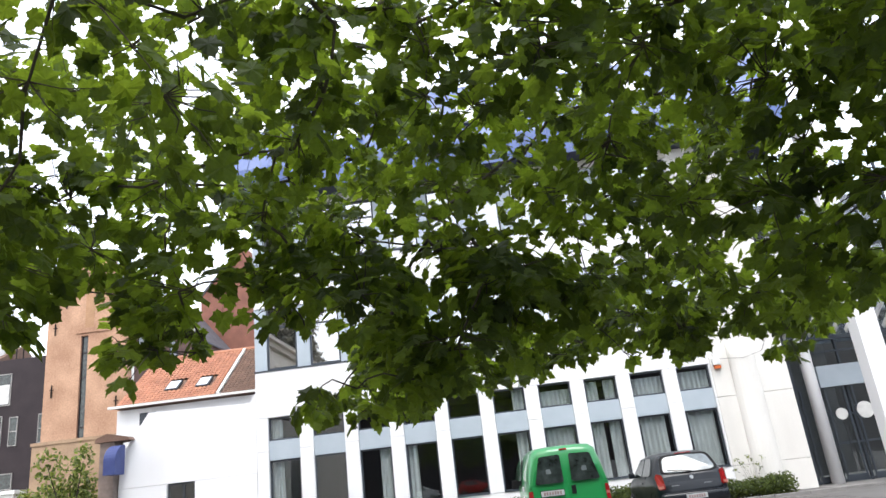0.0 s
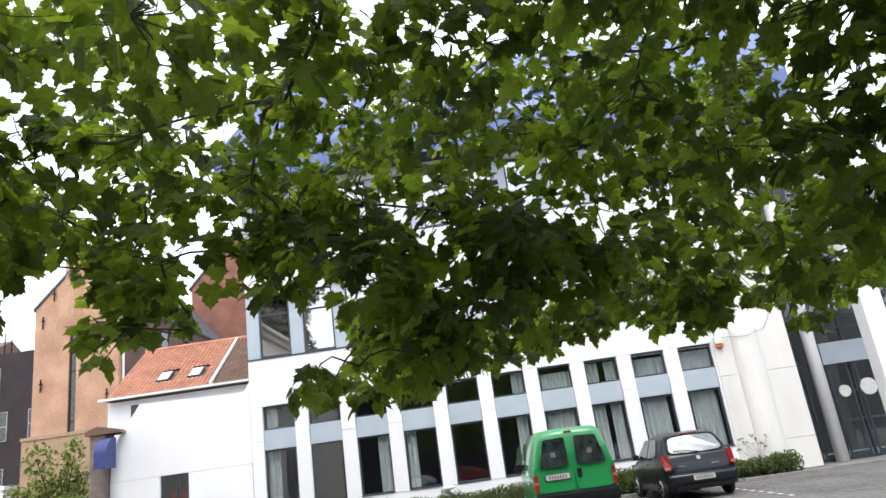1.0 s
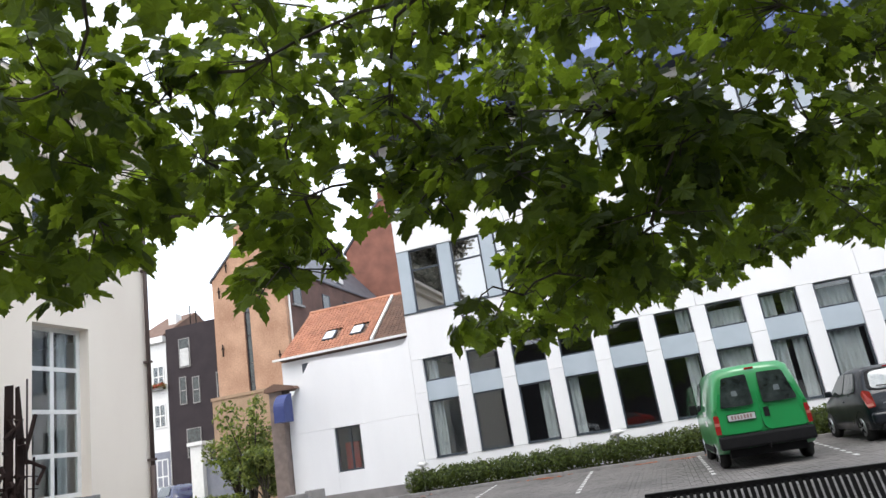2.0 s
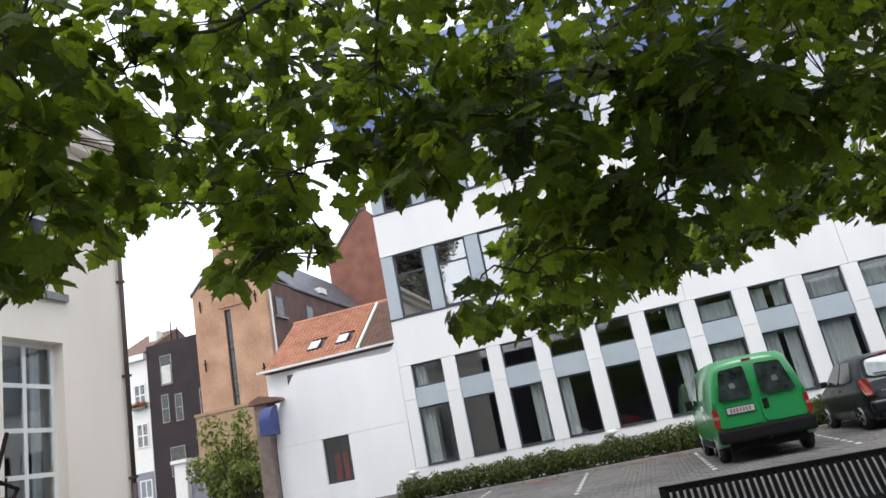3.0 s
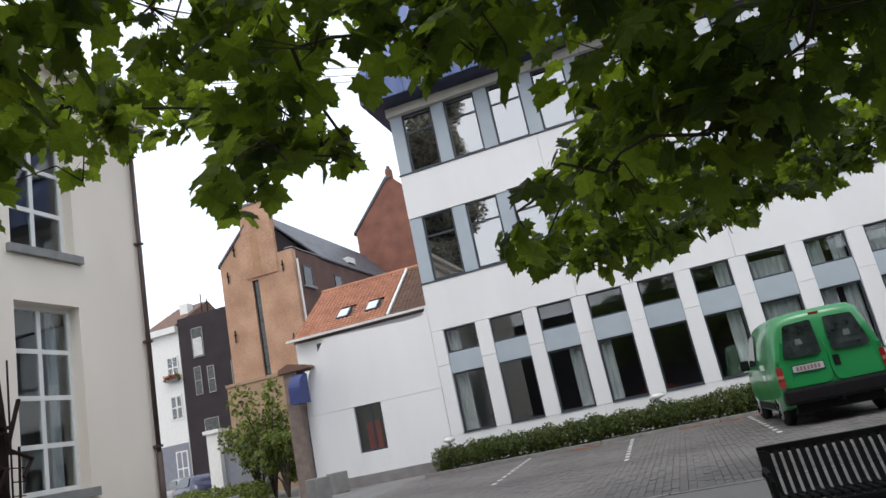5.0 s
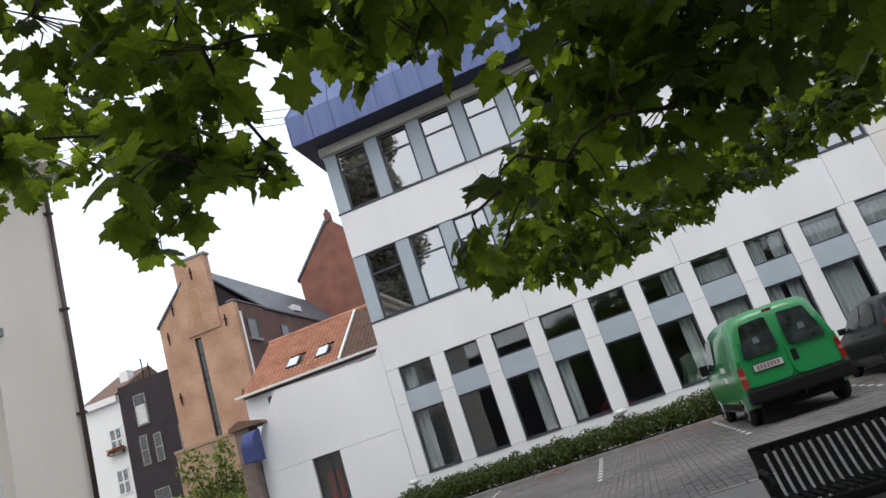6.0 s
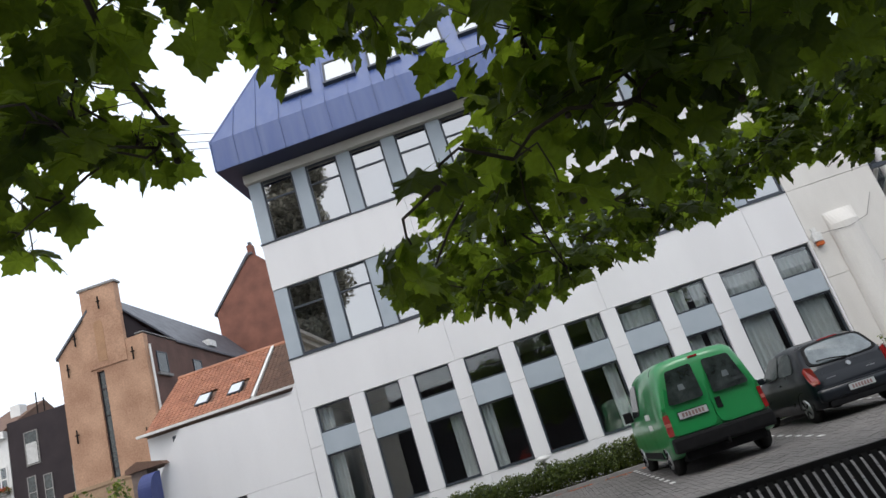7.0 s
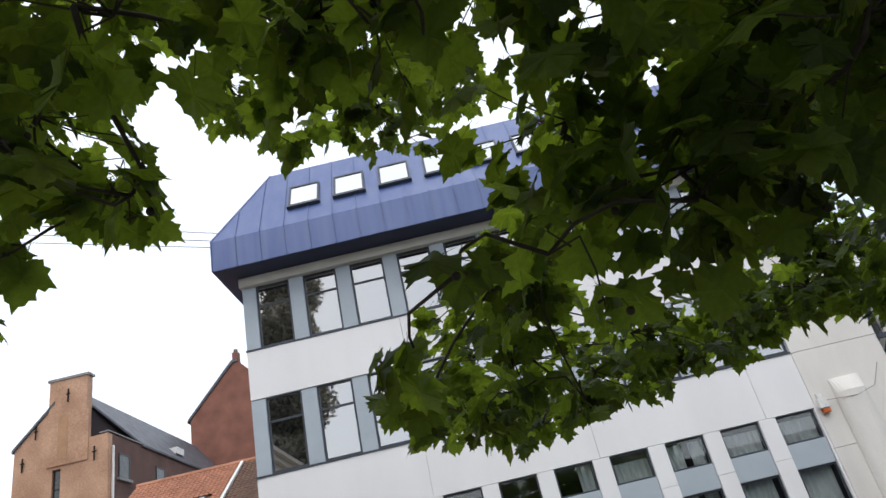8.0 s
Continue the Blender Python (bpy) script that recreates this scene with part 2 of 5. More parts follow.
def prism(outline, axis, a, b):
    """A solid from an outline of pairs, drawn out along x, y or z from a to b."""
    bm = bmesh.new()
    put = {"x": lambda p, q, s: (s, p, q), "y": lambda p, q, s: (p, s, q), "z": lambda p, q, s: (p, q, s)}[axis]
    lo, hi = [bm.verts.new(put(p, q, a)) for p, q in outline], [bm.verts.new(put(p, q, b)) for p, q in outline]
    bm.faces.new(lo)
    bm.faces.new(hi[::-1])
    for i in range(len(lo)):
        j = (i + 1) % len(lo)
        bm.faces.new((lo[j], lo[i], hi[i], hi[j]))
    bmesh.ops.recalc_face_normals(bm, faces=list(bm.faces))
    return bm


def tube(bm, points, radii, sides=8):
    """A round bar through points, capped at both ends."""
    points = [Vector(p) for p in points]
    if not isinstance(radii, (list, tuple)):
        radii = [radii] * len(points)
    rings = []
    for i, p in enumerate(points):
        d = (points[min(i + 1, len(points) - 1)] - points[max(i - 1, 0)]).normalized()
        u = d.cross(Vector((0, 0, 1)) if abs(d.z) < 0.9 else Vector((1, 0, 0))).normalized()
        v = d.cross(u)
        rings.append([bm.verts.new(p + radii[i] * (math.cos(a) * u + math.sin(a) * v)) for a in (2 * math.pi * k / sides for k in range(sides))])
    for r, s in zip(rings, rings[1:]):
        for k in range(sides):
            bm.faces.new((r[k], r[(k + 1) % sides], s[(k + 1) % sides], s[k]))
    bm.faces.new(rings[0][::-1])
    bm.faces.new(rings[-1])
    return bm


def mesh_of(name, bm, material, smooth=False):
    me = bpy.data.meshes.new(name)
    bm.to_mesh(me)
    bm.free()
    me.materials.append(material)
    if smooth:
        me.polygons.foreach_set("use_smooth", [True] * len(me.polygons))
    return me


def part(name, bm, material, parent, label="", smooth=False):
    ob = new(name, mesh_of(name, bm, material, smooth))
    ob.parent = parent
    return tagged(ob, label)


def piece(name, mesh, parent, x=0, y=0, z=0, rz=0.0):
    ob = new(name, mesh)
    ob.parent = parent
    ob.location, ob.rotation_euler = (x, y, z), (0, 0, rz)
    return ob


def thing(name, label, category, m=None, group="", kind=""):
    ob = new(name)
    if m is not None:
        ob.matrix_world = m
    return tagged(ob, label, category, group, kind)


def solid(name, bm, material, label, category, group="", kind="", smooth=False):
    return tagged(new(name, mesh_of(name, bm, material, smooth)), label, category, group, kind)


def framed(parent, x0, x1, z0, z1, y, frame_mat, glass_mat, width=0.055, bars=(), cross=(), name="window", depth=0.07, flip=False):
    """A window in a wall that faces -y (or +x, with flip): its frame, bars and pane."""
    pieces = [(x0, x0 + width, z0, z1), (x1 - width, x1, z0, z1), (x0 + width, x1 - width, z0, z0 + width), (x0 + width, x1 - width, z1 - width, z1)]
    pieces += [(x0 + width, x1 - width, z - width / 2, z + width / 2) for z in cross]
    pieces += [(x - width / 2, x + width / 2, z0 + width, z1 - width) for x in bars]
    bm = bmesh.new()
    for i, (a, b, c, d) in enumerate(pieces):
        e = 0 if i < 4 else 0.004 if i < 4 + len(cross) else 0.008
        if flip:
            box(bm, y - depth - e, y - e, a, b, c, d)
        else:
            box(bm, a, b, y + e, y + depth + e, c, d)
    win = part(name, bm, frame_mat, parent)
    mid = y - depth / 2 if flip else y + depth / 2
    sizes = (mid - 0.006, mid + 0.006, x0 + 0.02, x1 - 0.02, z0 + 0.02, z1 - 0.02) if flip else (x0 + 0.02, x1 - 0.02, mid - 0.006, mid + 0.006, z0 + 0.02, z1 - 0.02)
    pane = part("pane", boxed(sizes), glass_mat, win, "reflecting glass pane")
    pane.visible_shadow = False
    return win


# ================================================================ ground
ground = solid("ground", boxed((-260, 260, -200, 320, -0.5, -0.03)), JOINT, "grey sandy ground under the square and streets", "ground", kind="structure")
apron = solid("pavement", boxed((-30, 40, -60, -12.3, -0.028, 0.0)), ASPHALT, "worn grey asphalt strip in front of the parking bays", "pavement", kind="structure")
solid("road", boxed((-90, -1.2, 1.0, 60, -0.028, -0.004), (-30, -0.9, -12.2, 0.996, -0.028, 0.0)), ASPHALT, "grey asphalt lane between the white wing and the cream house", "road", kind="structure")
kerb_root = thing("kerb", "grey concrete kerb stones edging the hedge bed", "kerb", kind="structure")
kerb_mesh = mesh_of("kerb_stone", boxed((0, 0.985, 0, 0.15, -0.1, 0.085), bevel=0.012), KERB)
for i in range(18):
    piece("kerb_stone", kerb_mesh, kerb_root, -0.9 + i, -1.5 + 0.004 * (i % 3), 0)
gutter = thing("gutter_kerb", "flush concrete edging between paving and asphalt", "kerb", kind="structure")
edge_mesh = mesh_of("edging_stone", boxed((0, 0.985, 0, 0.1, -0.1, 0.012), bevel=0.008), KERB)
for i in range(24):
    piece("edging_stone", edge_mesh, gutter, -3 + i, -12.3, 0)
solid("planting_bed", boxed((-0.9, 17, -1.34, -0.02, -0.028, 0.06)), JOINT, "dark soil bed between kerb and white wall", "soil", kind="structure")

# ================================================================ white office building
BAY = 1.5
office = thing("office_building", "white concrete office building with blue zinc mansard roof", "building")
wall_mesh = {}


def panel(x0, x1, z0, z1, y0=0.0, y1=0.25, material=WHITE, name="wall_panel", gap=0.0035):
    key = (round(x1 - x0, 3), round(z1 - z0, 3), round(y1 - y0, 3), material.name)
    if key not in wall_mesh:
        wall_mesh[key] = mesh_of(name, boxed((gap, x1 - x0 - gap, 0, y1 - y0, gap, z1 - z0 - gap), bevel=0.008), material)
    return piece(name, wall_mesh[key], office, x0, y0, z0)


# plinth, piers, lintel band of the ground floor
for a, b in ((-0.4, 4.27), (4.27, 8.77), (8.77, 13.27), (13.27, 14.6)):
    panel(a, b, -0.1, 0.95)
    panel(a, b, 4.13, 5.66)
    if a < 14:
        panel(a, min(b, 14.6), 7.88, 9.38)
for n in range(11):
    x0, x1 = (-0.4, 0.0) if n == 0 else (BAY * n - 0.46, BAY * n if n < 10 else 14.6)
    panel(x0, x1, 0.95, 3.05)
    panel(x0, x1, 3.05, 4.13)
# backing, so that the joints stay dark
part("backing_wall", boxed((-0.36, 14.56, 0.1, 0.24, 4.2, 5.6), (-0.36, 14.56, 0.1, 0.24, 7.95, 9.3), (-0.36, 14.56, 0.1, 0.24, -0.1, 0.9)), WHITE, office)
for n in range(10):
    x = BAY * n
    panel(x, x + 1.04, 2.75, 3.38, 0.05, 0.2, BLUE_PANEL, "spandrel_panel")
    framed(office, x, x + 1.04, 0.97, 2.75, 0.1, FRAME, PANE, 0.05)
    framed(office, x, x + 1.04, 3.38, 4.12, 0.1, FRAME, PANE, 0.045)
    part("window_sill", boxed((x + 0.004, x + 1.036, -0.03, 0.1, 0.955, 0.985)), FRAME, office)
for z0, z1 in ((5.66, 7.88), (9.38, 11.5)):
    for n in range(11):
        x0, x1 = (-0.4, 0.03) if n == 0 else (BAY * n - 0.42, BAY * n + 0.03 if n < 10 else 14.6)
        panel(x0, x1, z0 + 0.05, z1, 0.03, 0.2, BLUE_PANEL, "pier_panel")
    for n in range(10):
        x = BAY * n + 0.03
        framed(office, x, x + 1.05, z0 + 0.06, z1, 0.08, FRAME, COATED, 0.06, cross=(z0 + 0.68 * (z1 - z0),))
    part("sill_strip", boxed((-0.42, 14.6, -0.025, 0.2, z0 + 0.002, z0 + 0.045)), FRAME, office)
part("cornice", boxed((-0.45, 14.7, -0.12, 0.2, 11.5, 11.8), bevel=0.01), BEIGE, office, "beige stone cornice under the eaves")
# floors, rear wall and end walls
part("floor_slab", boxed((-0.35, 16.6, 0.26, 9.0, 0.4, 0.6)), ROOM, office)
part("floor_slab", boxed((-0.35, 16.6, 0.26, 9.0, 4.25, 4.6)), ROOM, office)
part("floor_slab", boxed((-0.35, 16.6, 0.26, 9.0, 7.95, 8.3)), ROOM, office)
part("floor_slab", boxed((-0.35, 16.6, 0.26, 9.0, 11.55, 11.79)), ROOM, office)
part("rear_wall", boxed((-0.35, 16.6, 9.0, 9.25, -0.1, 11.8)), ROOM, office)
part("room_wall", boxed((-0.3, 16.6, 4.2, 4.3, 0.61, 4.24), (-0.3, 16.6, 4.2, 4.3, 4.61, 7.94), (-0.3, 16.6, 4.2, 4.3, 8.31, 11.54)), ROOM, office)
part("end_wall", boxed((-0.38, -0.14, 0.25, 9.25, -0.1, 11.8)), WHITE, office)
# mansard: deep box eaves, blue fascia, sloping zinc with standing seams
EX0, EX1, EY, FZ0, FZ1 = -0.97, 19.0, -0.9, 11.83, 12.86
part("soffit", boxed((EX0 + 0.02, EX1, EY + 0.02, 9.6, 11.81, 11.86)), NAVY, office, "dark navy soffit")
part("fascia", boxed((EX0, EX1, EY, EY + 0.06, FZ0, FZ1), (EX0, EX0 + 0.06, EY + 0.06, 9.6, FZ0, FZ1)), BLUE_ZINC, office, "blue coated zinc fascia")
TOPY, TOPZ, TOPX = 0.62, 15.9, 0.72
bm = bmesh.new()
lo = [bm.verts.new(p) for p in ((EX0, EY, FZ1), (EX1, EY, FZ1), (EX1, 9.6, FZ1), (EX0, 9.6, FZ1))]
hi = [bm.verts.new(p) for p in ((TOPX, TOPY, TOPZ), (EX1, TOPY, TOPZ), (EX1, 8.1, TOPZ), (TOPX, 8.1, TOPZ))]
for i in range(4):
    bm.faces.new((lo[i], lo[(i + 1) % 4], hi[(i + 1) % 4], hi[i]))
bm.faces.new(hi)
bm.faces.new(lo[::-1])
part("roof", bm, BLUE_ZINC, office, "blue zinc mansard roof")
slope = Vector((0, TOPY - EY, TOPZ - FZ1))
seam_face = mesh_of("roof_seam", boxed((-0.012, 0.012, -0.035, 0.0, 0, FZ1 - FZ0)), BLUE_ZINC)
tilt_len = slope.length
seam_roof = mesh_of("roof_seam", boxed((-0.012, 0.012, -0.035, 0.0, 0, tilt_len)), BLUE_ZINC)
lean = math.atan2(slope.y, slope.z)
for i in range(25):
    x = EX0 + 0.02 + 0.77 * i
    piece("roof_seam", seam_face, office, x, EY, FZ0)
    if x > TOPX - 0.1:
        piece("roof_seam", seam_roof, office, x, EY, FZ1).rotation_euler = (-lean, 0, 0)
    elif i:
        k = (x - EX0) / (TOPX - EX0)
        short = piece("roof_seam", mesh_of("roof_seam", boxed((-0.012, 0.012, -0.035, 0.0, 0, tilt_len * k)), BLUE_ZINC), office, x, EY, FZ1)
        short.rotation_euler = (-lean, 0, 0)
bm = tube(bmesh.new(), [(EX0, EY, FZ1), (TOPX, TOPY, TOPZ)], 0.03, 6)
part("hip_seam", bm, BLUE_ZINC, office)
for i in range(9):
    x = 1.5 + 1.5 * i
    sk = part("skylight", boxed((0, 1.0, -0.1, 0.0, 0, 0.07), (0, 1.0, -0.1, 0, 1.12, 1.19), (0, 0.06, -0.1, 0, 0.07, 1.12), (0.94, 1.0, -0.1, 0, 0.07, 1.12), (-0.04, 1.04, -0.13, 0.0, -0.09, -0.004)), FRAME, office, "roof window with dark frame")
    sk.location, sk.rotation_euler = Vector((x, EY, FZ1)) + slope * 0.27, (-lean, 0, 0)
    part("pane", boxed((0.05, 0.95, -0.075, -0.05, 0.06, 1.13)), SKYPANE, sk, "roof glass mirroring white sky")

# plain end of the facade, with half-round duct and the pier of the entrance
for z0, z1 in ((-0.1, 0.95), (0.95, 3.05), (3.05, 5.66), (5.66, 9.38), (9.38, 11.8)):
    part("wall_panel", boxed((14.606, 16.98, 0.0, 0.4, z0 + 0.006, z1 - 0.006), bevel=0.008), OFF_WHITE, office)
bm = bmesh.new()
ring = []
for z, r in ((0.4, 0.3), (3.6, 0.3), (4.35, 0.3), (4.75, 0.06)):
    ring.append([bm.verts.new((15.62 + 0.42 * math.cos(a), -r * math.sin(a) - 0.003, z + (0.25 * math.sin(a) if z < 0 else 0))) for a in (math.pi * k / 12 for k in range(13))])
for r, s in zip(ring, ring[1:]):
    for k in range(12):
        bm.faces.new((r[k], r[k + 1], s[k + 1], s[k]))
bm.faces.new(ring[-1][::-1])
bm.faces.new(ring[0])
bmesh.ops.recalc_face_normals(bm, faces=list(bm.faces))
part("half_round_duct", bm, OFF_WHITE, office, "white half-round duct with sloping top", smooth=False)

# glazed entrance: columns, curtain wall, canopy, doors
ent = thing("entrance_hall", "glazed entrance hall with dark steel frame and white columns", "entrance")
part("floor_slab", boxed((16.66, 26, -0.6, 8, -0.028, 0.03)), KERB, ent)
for x in (18.05,):
    bm = tube(bmesh.new(), [(x, 1.1, 0.0), (x, 1.1, 9.0)], 0.2, 20)
    part("round_column", bm, WHITE, ent, "round white column", True)
part("square_column", boxed((19.08, 19.73, -0.8, -0.2, 0.0, 11.8), bevel=0.015), WHITE, ent, "white square column")
bars = []
for x in (17.0, 17.6, 18.4, 19.3, 20.3, 21.4, 22.5):
    bars.append((x, x + 0.07, 1.5, 1.6, 0.03, 11.7))
for b in bars:
    part("mullion", boxed(b), FRAME, ent, "dark steel mullion")
rails = [(16.72, 24, 1.44, 1.497, z, z + 0.07) for z in (0.05, 1.2, 2.1, 3.05, 4.2, 5.4, 6.6, 7.8)]
for r in rails:
    part("transom", boxed(r), FRAME, ent, "dark steel transom")
part("glazing", boxed((16.7, 24, 1.54, 1.55, 0.05, 11.6)), PANE, ent, "tall glass wall").visible_shadow = False
part("fascia_panel", boxed((18.4, 24, 1.3, 1.43, 3.05, 3.75)), BLUE_PANEL, ent, "blue-grey panel over the doors")
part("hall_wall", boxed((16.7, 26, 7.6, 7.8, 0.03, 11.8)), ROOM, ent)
for x in (17.6, 18.4, 19.3, 20.3):
    part("door_leaf", boxed((x + 0.1, x + 0.16, 1.40, 1.44, 0.05, 3.04), (x + 0.72, x + 0.78, 1.40, 1.44, 0.05, 3.04), (x + 0.16, x + 0.72, 1.40, 1.44, 0.05, 0.25)), FRAME, ent, "dark steel door leaf")
for y in (3.0, 4.6, 6.2):
    part("hall_beam", boxed((17.0, 25.5, y, y + 0.12, 5.1, 5.35)), FRAME, ent)
part("canopy_beam", boxed((17.0, 24, -0.1, 0.05, 5.5, 5.62), (17.0, 24, 1.2, 1.32, 4.6, 4.72)), FRAME, ent)
lou = mesh_of("louvre", boxed((0, 0.05, -1.4, 0, 0, 0.16)), WHITE_PAINT)
for i in range(16):
    piece("louvre", lou, ent, 17.2 + 0.42 * i, 1.3, 4.75).rotation_euler = (-0.55, 0, 0)
disc_bm = bmesh.new()
bmesh.ops.create_cone(disc_bm, cap_ends=True, segments=28, radius1=0.27, radius2=0.27, depth=0.03, matrix=pose(19.66, 1.41, 2.2, 90))
part("round_disc", disc_bm, LAMP_WHITE, ent, "pale round disc on the glass")
# smaller disc added for the first one's reflection in the glass
disc_bm = bmesh.new()
bmesh.ops.create_cone(disc_bm, cap_ends=True, segments=28, radius1=0.19, radius2=0.19, depth=0.03, matrix=pose(18.88, 1.41, 2.15, 90))
part("round_disc", disc_bm, LAMP_WHITE, ent, "pale round disc on the glass")

solid("wall_cable", tube(bmesh.new(), [(14.9, -0.03, 4.25), (15.6, -0.36, 4.15), (16.3, -0.03, 4.35), (16.64, -0.02, 4.9)], 0.008, 5), PLINTH, "thin grey cable along the white wall", "cable")
# curtains inside
def curtain(x0, x1, z0, z1, y=0.225):
    bm = bmesh.new()
    n = max(6, int((x1 - x0) / 0.03))
    rows = [[bm.verts.new((x0 + (x1 - x0) * i / n, y + 0.06 + 0.045 * math.sin(i * 1.25 + 0.6 * math.sin(i * 0.31) + 5 * x0), z)) for i in range(n + 1)] for z in (z0, (z0 + z1) / 2, z1)]
    for r, s in zip(rows, rows[1:]):
        for i in range(n):
            bm.faces.new((r[i], r[i + 1], s[i + 1], s[i]))
    return solid("curtain", bm, CURTAIN, "pale net curtain hanging in soft folds behind glass", "curtain", "curtains of the offices", smooth=True)


for n, a, b in ((0, 0.05, 0.42), (2, 0.62, 0.98), (3, 0.06, 0.36), (5, 0.6, 0.95), (6, 0.06, 0.98), (7, 0.04, 0.44), (7, 0.60, 0.98), (8, 0.10, 0.88), (9, 0.12, 0.95)):
    curtain(BAY * n + a, BAY * n + b, 0.7, 2.9)
for n, a, b, top_ in ((5, 0.62, 0.98, 4.1), (6, 0.04, 1.0, 3.92), (7, 0.05, 0.42, 4.05), (7, 0.62, 0.99, 4.05), (8, 0.04, 1.0, 3.97), (9, 0.05, 1.0, 4.0)):
    curtain(BAY * n + a, BAY * n + b, 3.3, top_)
curtain(0.05, 0.4, 3.3, 4.05)
curtain(0.2, 0.75, 5.8, 7.8)
curtain(6.2, 7.2, 5.8, 7.8)

# white wing with the small window, beside the facade
wing = thing("side_wing", "low white concrete wing with a small window", "building")
part("wall", prism([(-0.41, 2.42), (-0.41, 5.0), (-0.60, 4.72), (-0.95, 4.70), (-4.1, 4.80), (-4.86, 3.72), (-5.05, 2.95), (-5.08, 2.42)], "y", 0.02, 0.3), WHITE, wing)
part("wall", boxed((-5.08, -3.44, 0.02, 0.3, -0.1, 2.412)), WHITE, wing)
part("wall", boxed((-3.436, -2.5, 0.02, 0.3, -0.1, 0.98)), WHITE, wing)
part("wall", boxed((-2.496, -0.42, 0.02, 0.3, -0.1, 2.412)), WHITE, wing)
part("plinth", boxed((-5.1, -0.42, -0.02, 0.016, -0.1, 0.32)), PLINTH, wing, "grey plinth")
part("roof", boxed((-4.9, -0.42, 0.31, 8.5, 2.9, 3.1)), SLATE, wing)
part("rear_wall", boxed((-4.9, -0.42, 8.5, 8.7, -0.1, 3.1)), WHITE, wing)
part("end_wall", boxed((-5.08, -4.85, 0.31, 8.5, -0.1, 2.89)), WHITE, wing)
framed(wing, -3.43, -2.5, 0.99, 2.41, 0.1, FRAME, PANE, 0.05, bars=(-2.9,))
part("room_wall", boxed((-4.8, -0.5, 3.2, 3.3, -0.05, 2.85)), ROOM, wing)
red = thing("office_chair", "red upholstered office chair behind the small window", "chair", pose(-3.1, 0.62, 0))
part("backrest", boxed((-0.25, 0.25, -0.05, 0.05, 1.0, 1.9), bevel=0.03), RED_CLOTH, red)
part("seat", boxed((-0.25, 0.25, -0.5, 0.0, 0.85, 0.95), bevel=0.03), RED_CLOTH, red)
part("stem", tube(bmesh.new(), [(0, -0.2, 0), (0, -0.2, 0.86)], 0.04, 8), BLACK_PLASTIC, red)

# gate pier of weathered brick, tile cap and blue awning at the wing's end
pier = thing("gate_pier", "weathered brown brick gate pier with tiled cap", "pier")
part("shaft", boxed((-5.62, -5.12, -0.25, 0.35, -0.1, 3.95), bevel=0.02), mat("weathered_brick", (0.24, 0.19, 0.165), (0.17, 0.135, 0.12), 0.9, 4, 16, 0.4), pier)
part("cap", prism([(-5.75, 3.95), (-4.55, 3.95), (-4.62, 4.05), (-5.35, 4.22), (-5.72, 4.08)], "y", -0.35, 0.45), BROWN_TILE, pier, "brown tile cap")
prof = [(-0.75, 0.0)] + [(-0.75 * math.cos(a), 0.42 + 0.52 * math.sin(a)) for a in (math.pi / 2 * k / 8 for k in range(9))] + [(0, 0)]
aw = prism([(-0.3 + y * 0.8, 2.86 + z) for y, z in prof], "x", -5.115, -4.72)
solid("awning", aw, BLUE_CANVAS, "round-topped dark blue canvas awning over a side door", "awning")

# ================================================================ cream house with tall windows
house = thing("cream_house", "tall cream stucco town house with sash windows", "house")
HX, HY = -4.0, -8.3
wy = [(-30.0, -18.6), (-17.2, -15.05), (-13.65, -11.55), (-10.12, HY)]
openings = [(-18.6, -17.2), (-15.05, -13.65), (-11.55, -10.12)]
blocks = [(HX - 0.4, HX, a, b, -0.1, 9.3) for a, b in wy]
for a, b in openings:
    blocks += [(HX - 0.4, HX, a, b, -0.1, 1.45), (HX - 0.4, HX, a, b, 4.83, 5.85), (HX - 0.4, HX, a, b, 8.45, 9.3)]
for block in blocks:
    part("wall", boxed(block), CREAM, house)
part("end_wall", boxed((-16, HX - 0.4, HY - 0.4, HY, -0.1, 9.3)), CREAM, house)
part("rear_wall", boxed((-16, -15.6, -30, HY - 0.4, -0.1, 9.3), (-15.6, HX - 0.4, -30, -29.6, -0.1, 9.3)), CREAM, house)
part("cornice", boxed((-16.2, HX + 0.25, -30, HY + 0.25, 9.3, 9.55), (-16.4, HX + 0.5, -30, HY + 0.5, 9.55, 9.75)), CREAM, house, "moulded cream cornice")
part("roof", prism([(HX + 0.55, 9.752), (-16.45, 9.752), (-10.2, 13.2)], "y", -30, HY + 0.55), SLATE, house)
part("room_wall", boxed((-8.0, -7.9, -29, HY - 0.5, 0, 9.2)), ROOM, house)
part("floor_slab", boxed((-15.5, HX - 0.42, -29.5, HY - 0.42, 5.0, 5.3)), ROOM, house)
for a, b in openings:
    for z0, z1, rows in ((1.45, 4.83, 4), (5.85, 8.45, 3)):
        framed(house, a, b, z0 + 0.02, z1, HX - 0.24, WHITE_PAINT, PANE, 0.085, bars=((a + b) / 2,), cross=[z0 + (z1 - z0) * k / rows for k in range(1, rows)], depth=0.06, flip=True)
        part("window_sill", boxed((HX - 0.2, HX + 0.1, a - 0.1, b + 0.12, z0 - 0.16, z0 + 0.002), bevel=0.01), BARE_STONE, house, "grey stone sill")
for a, b in openings[1:]:
    for k in (0, 1):
        c0 = a + 0.08 if k == 0 else b - 0.35
        bm = bmesh.new()
        rows = [[bm.verts.new((HX - 0.5 + 0.03 * math.sin(i * 1.3), c0 + 0.27 * i / 9, z)) for i in range(10)] for z in (1.5, 4.8)]
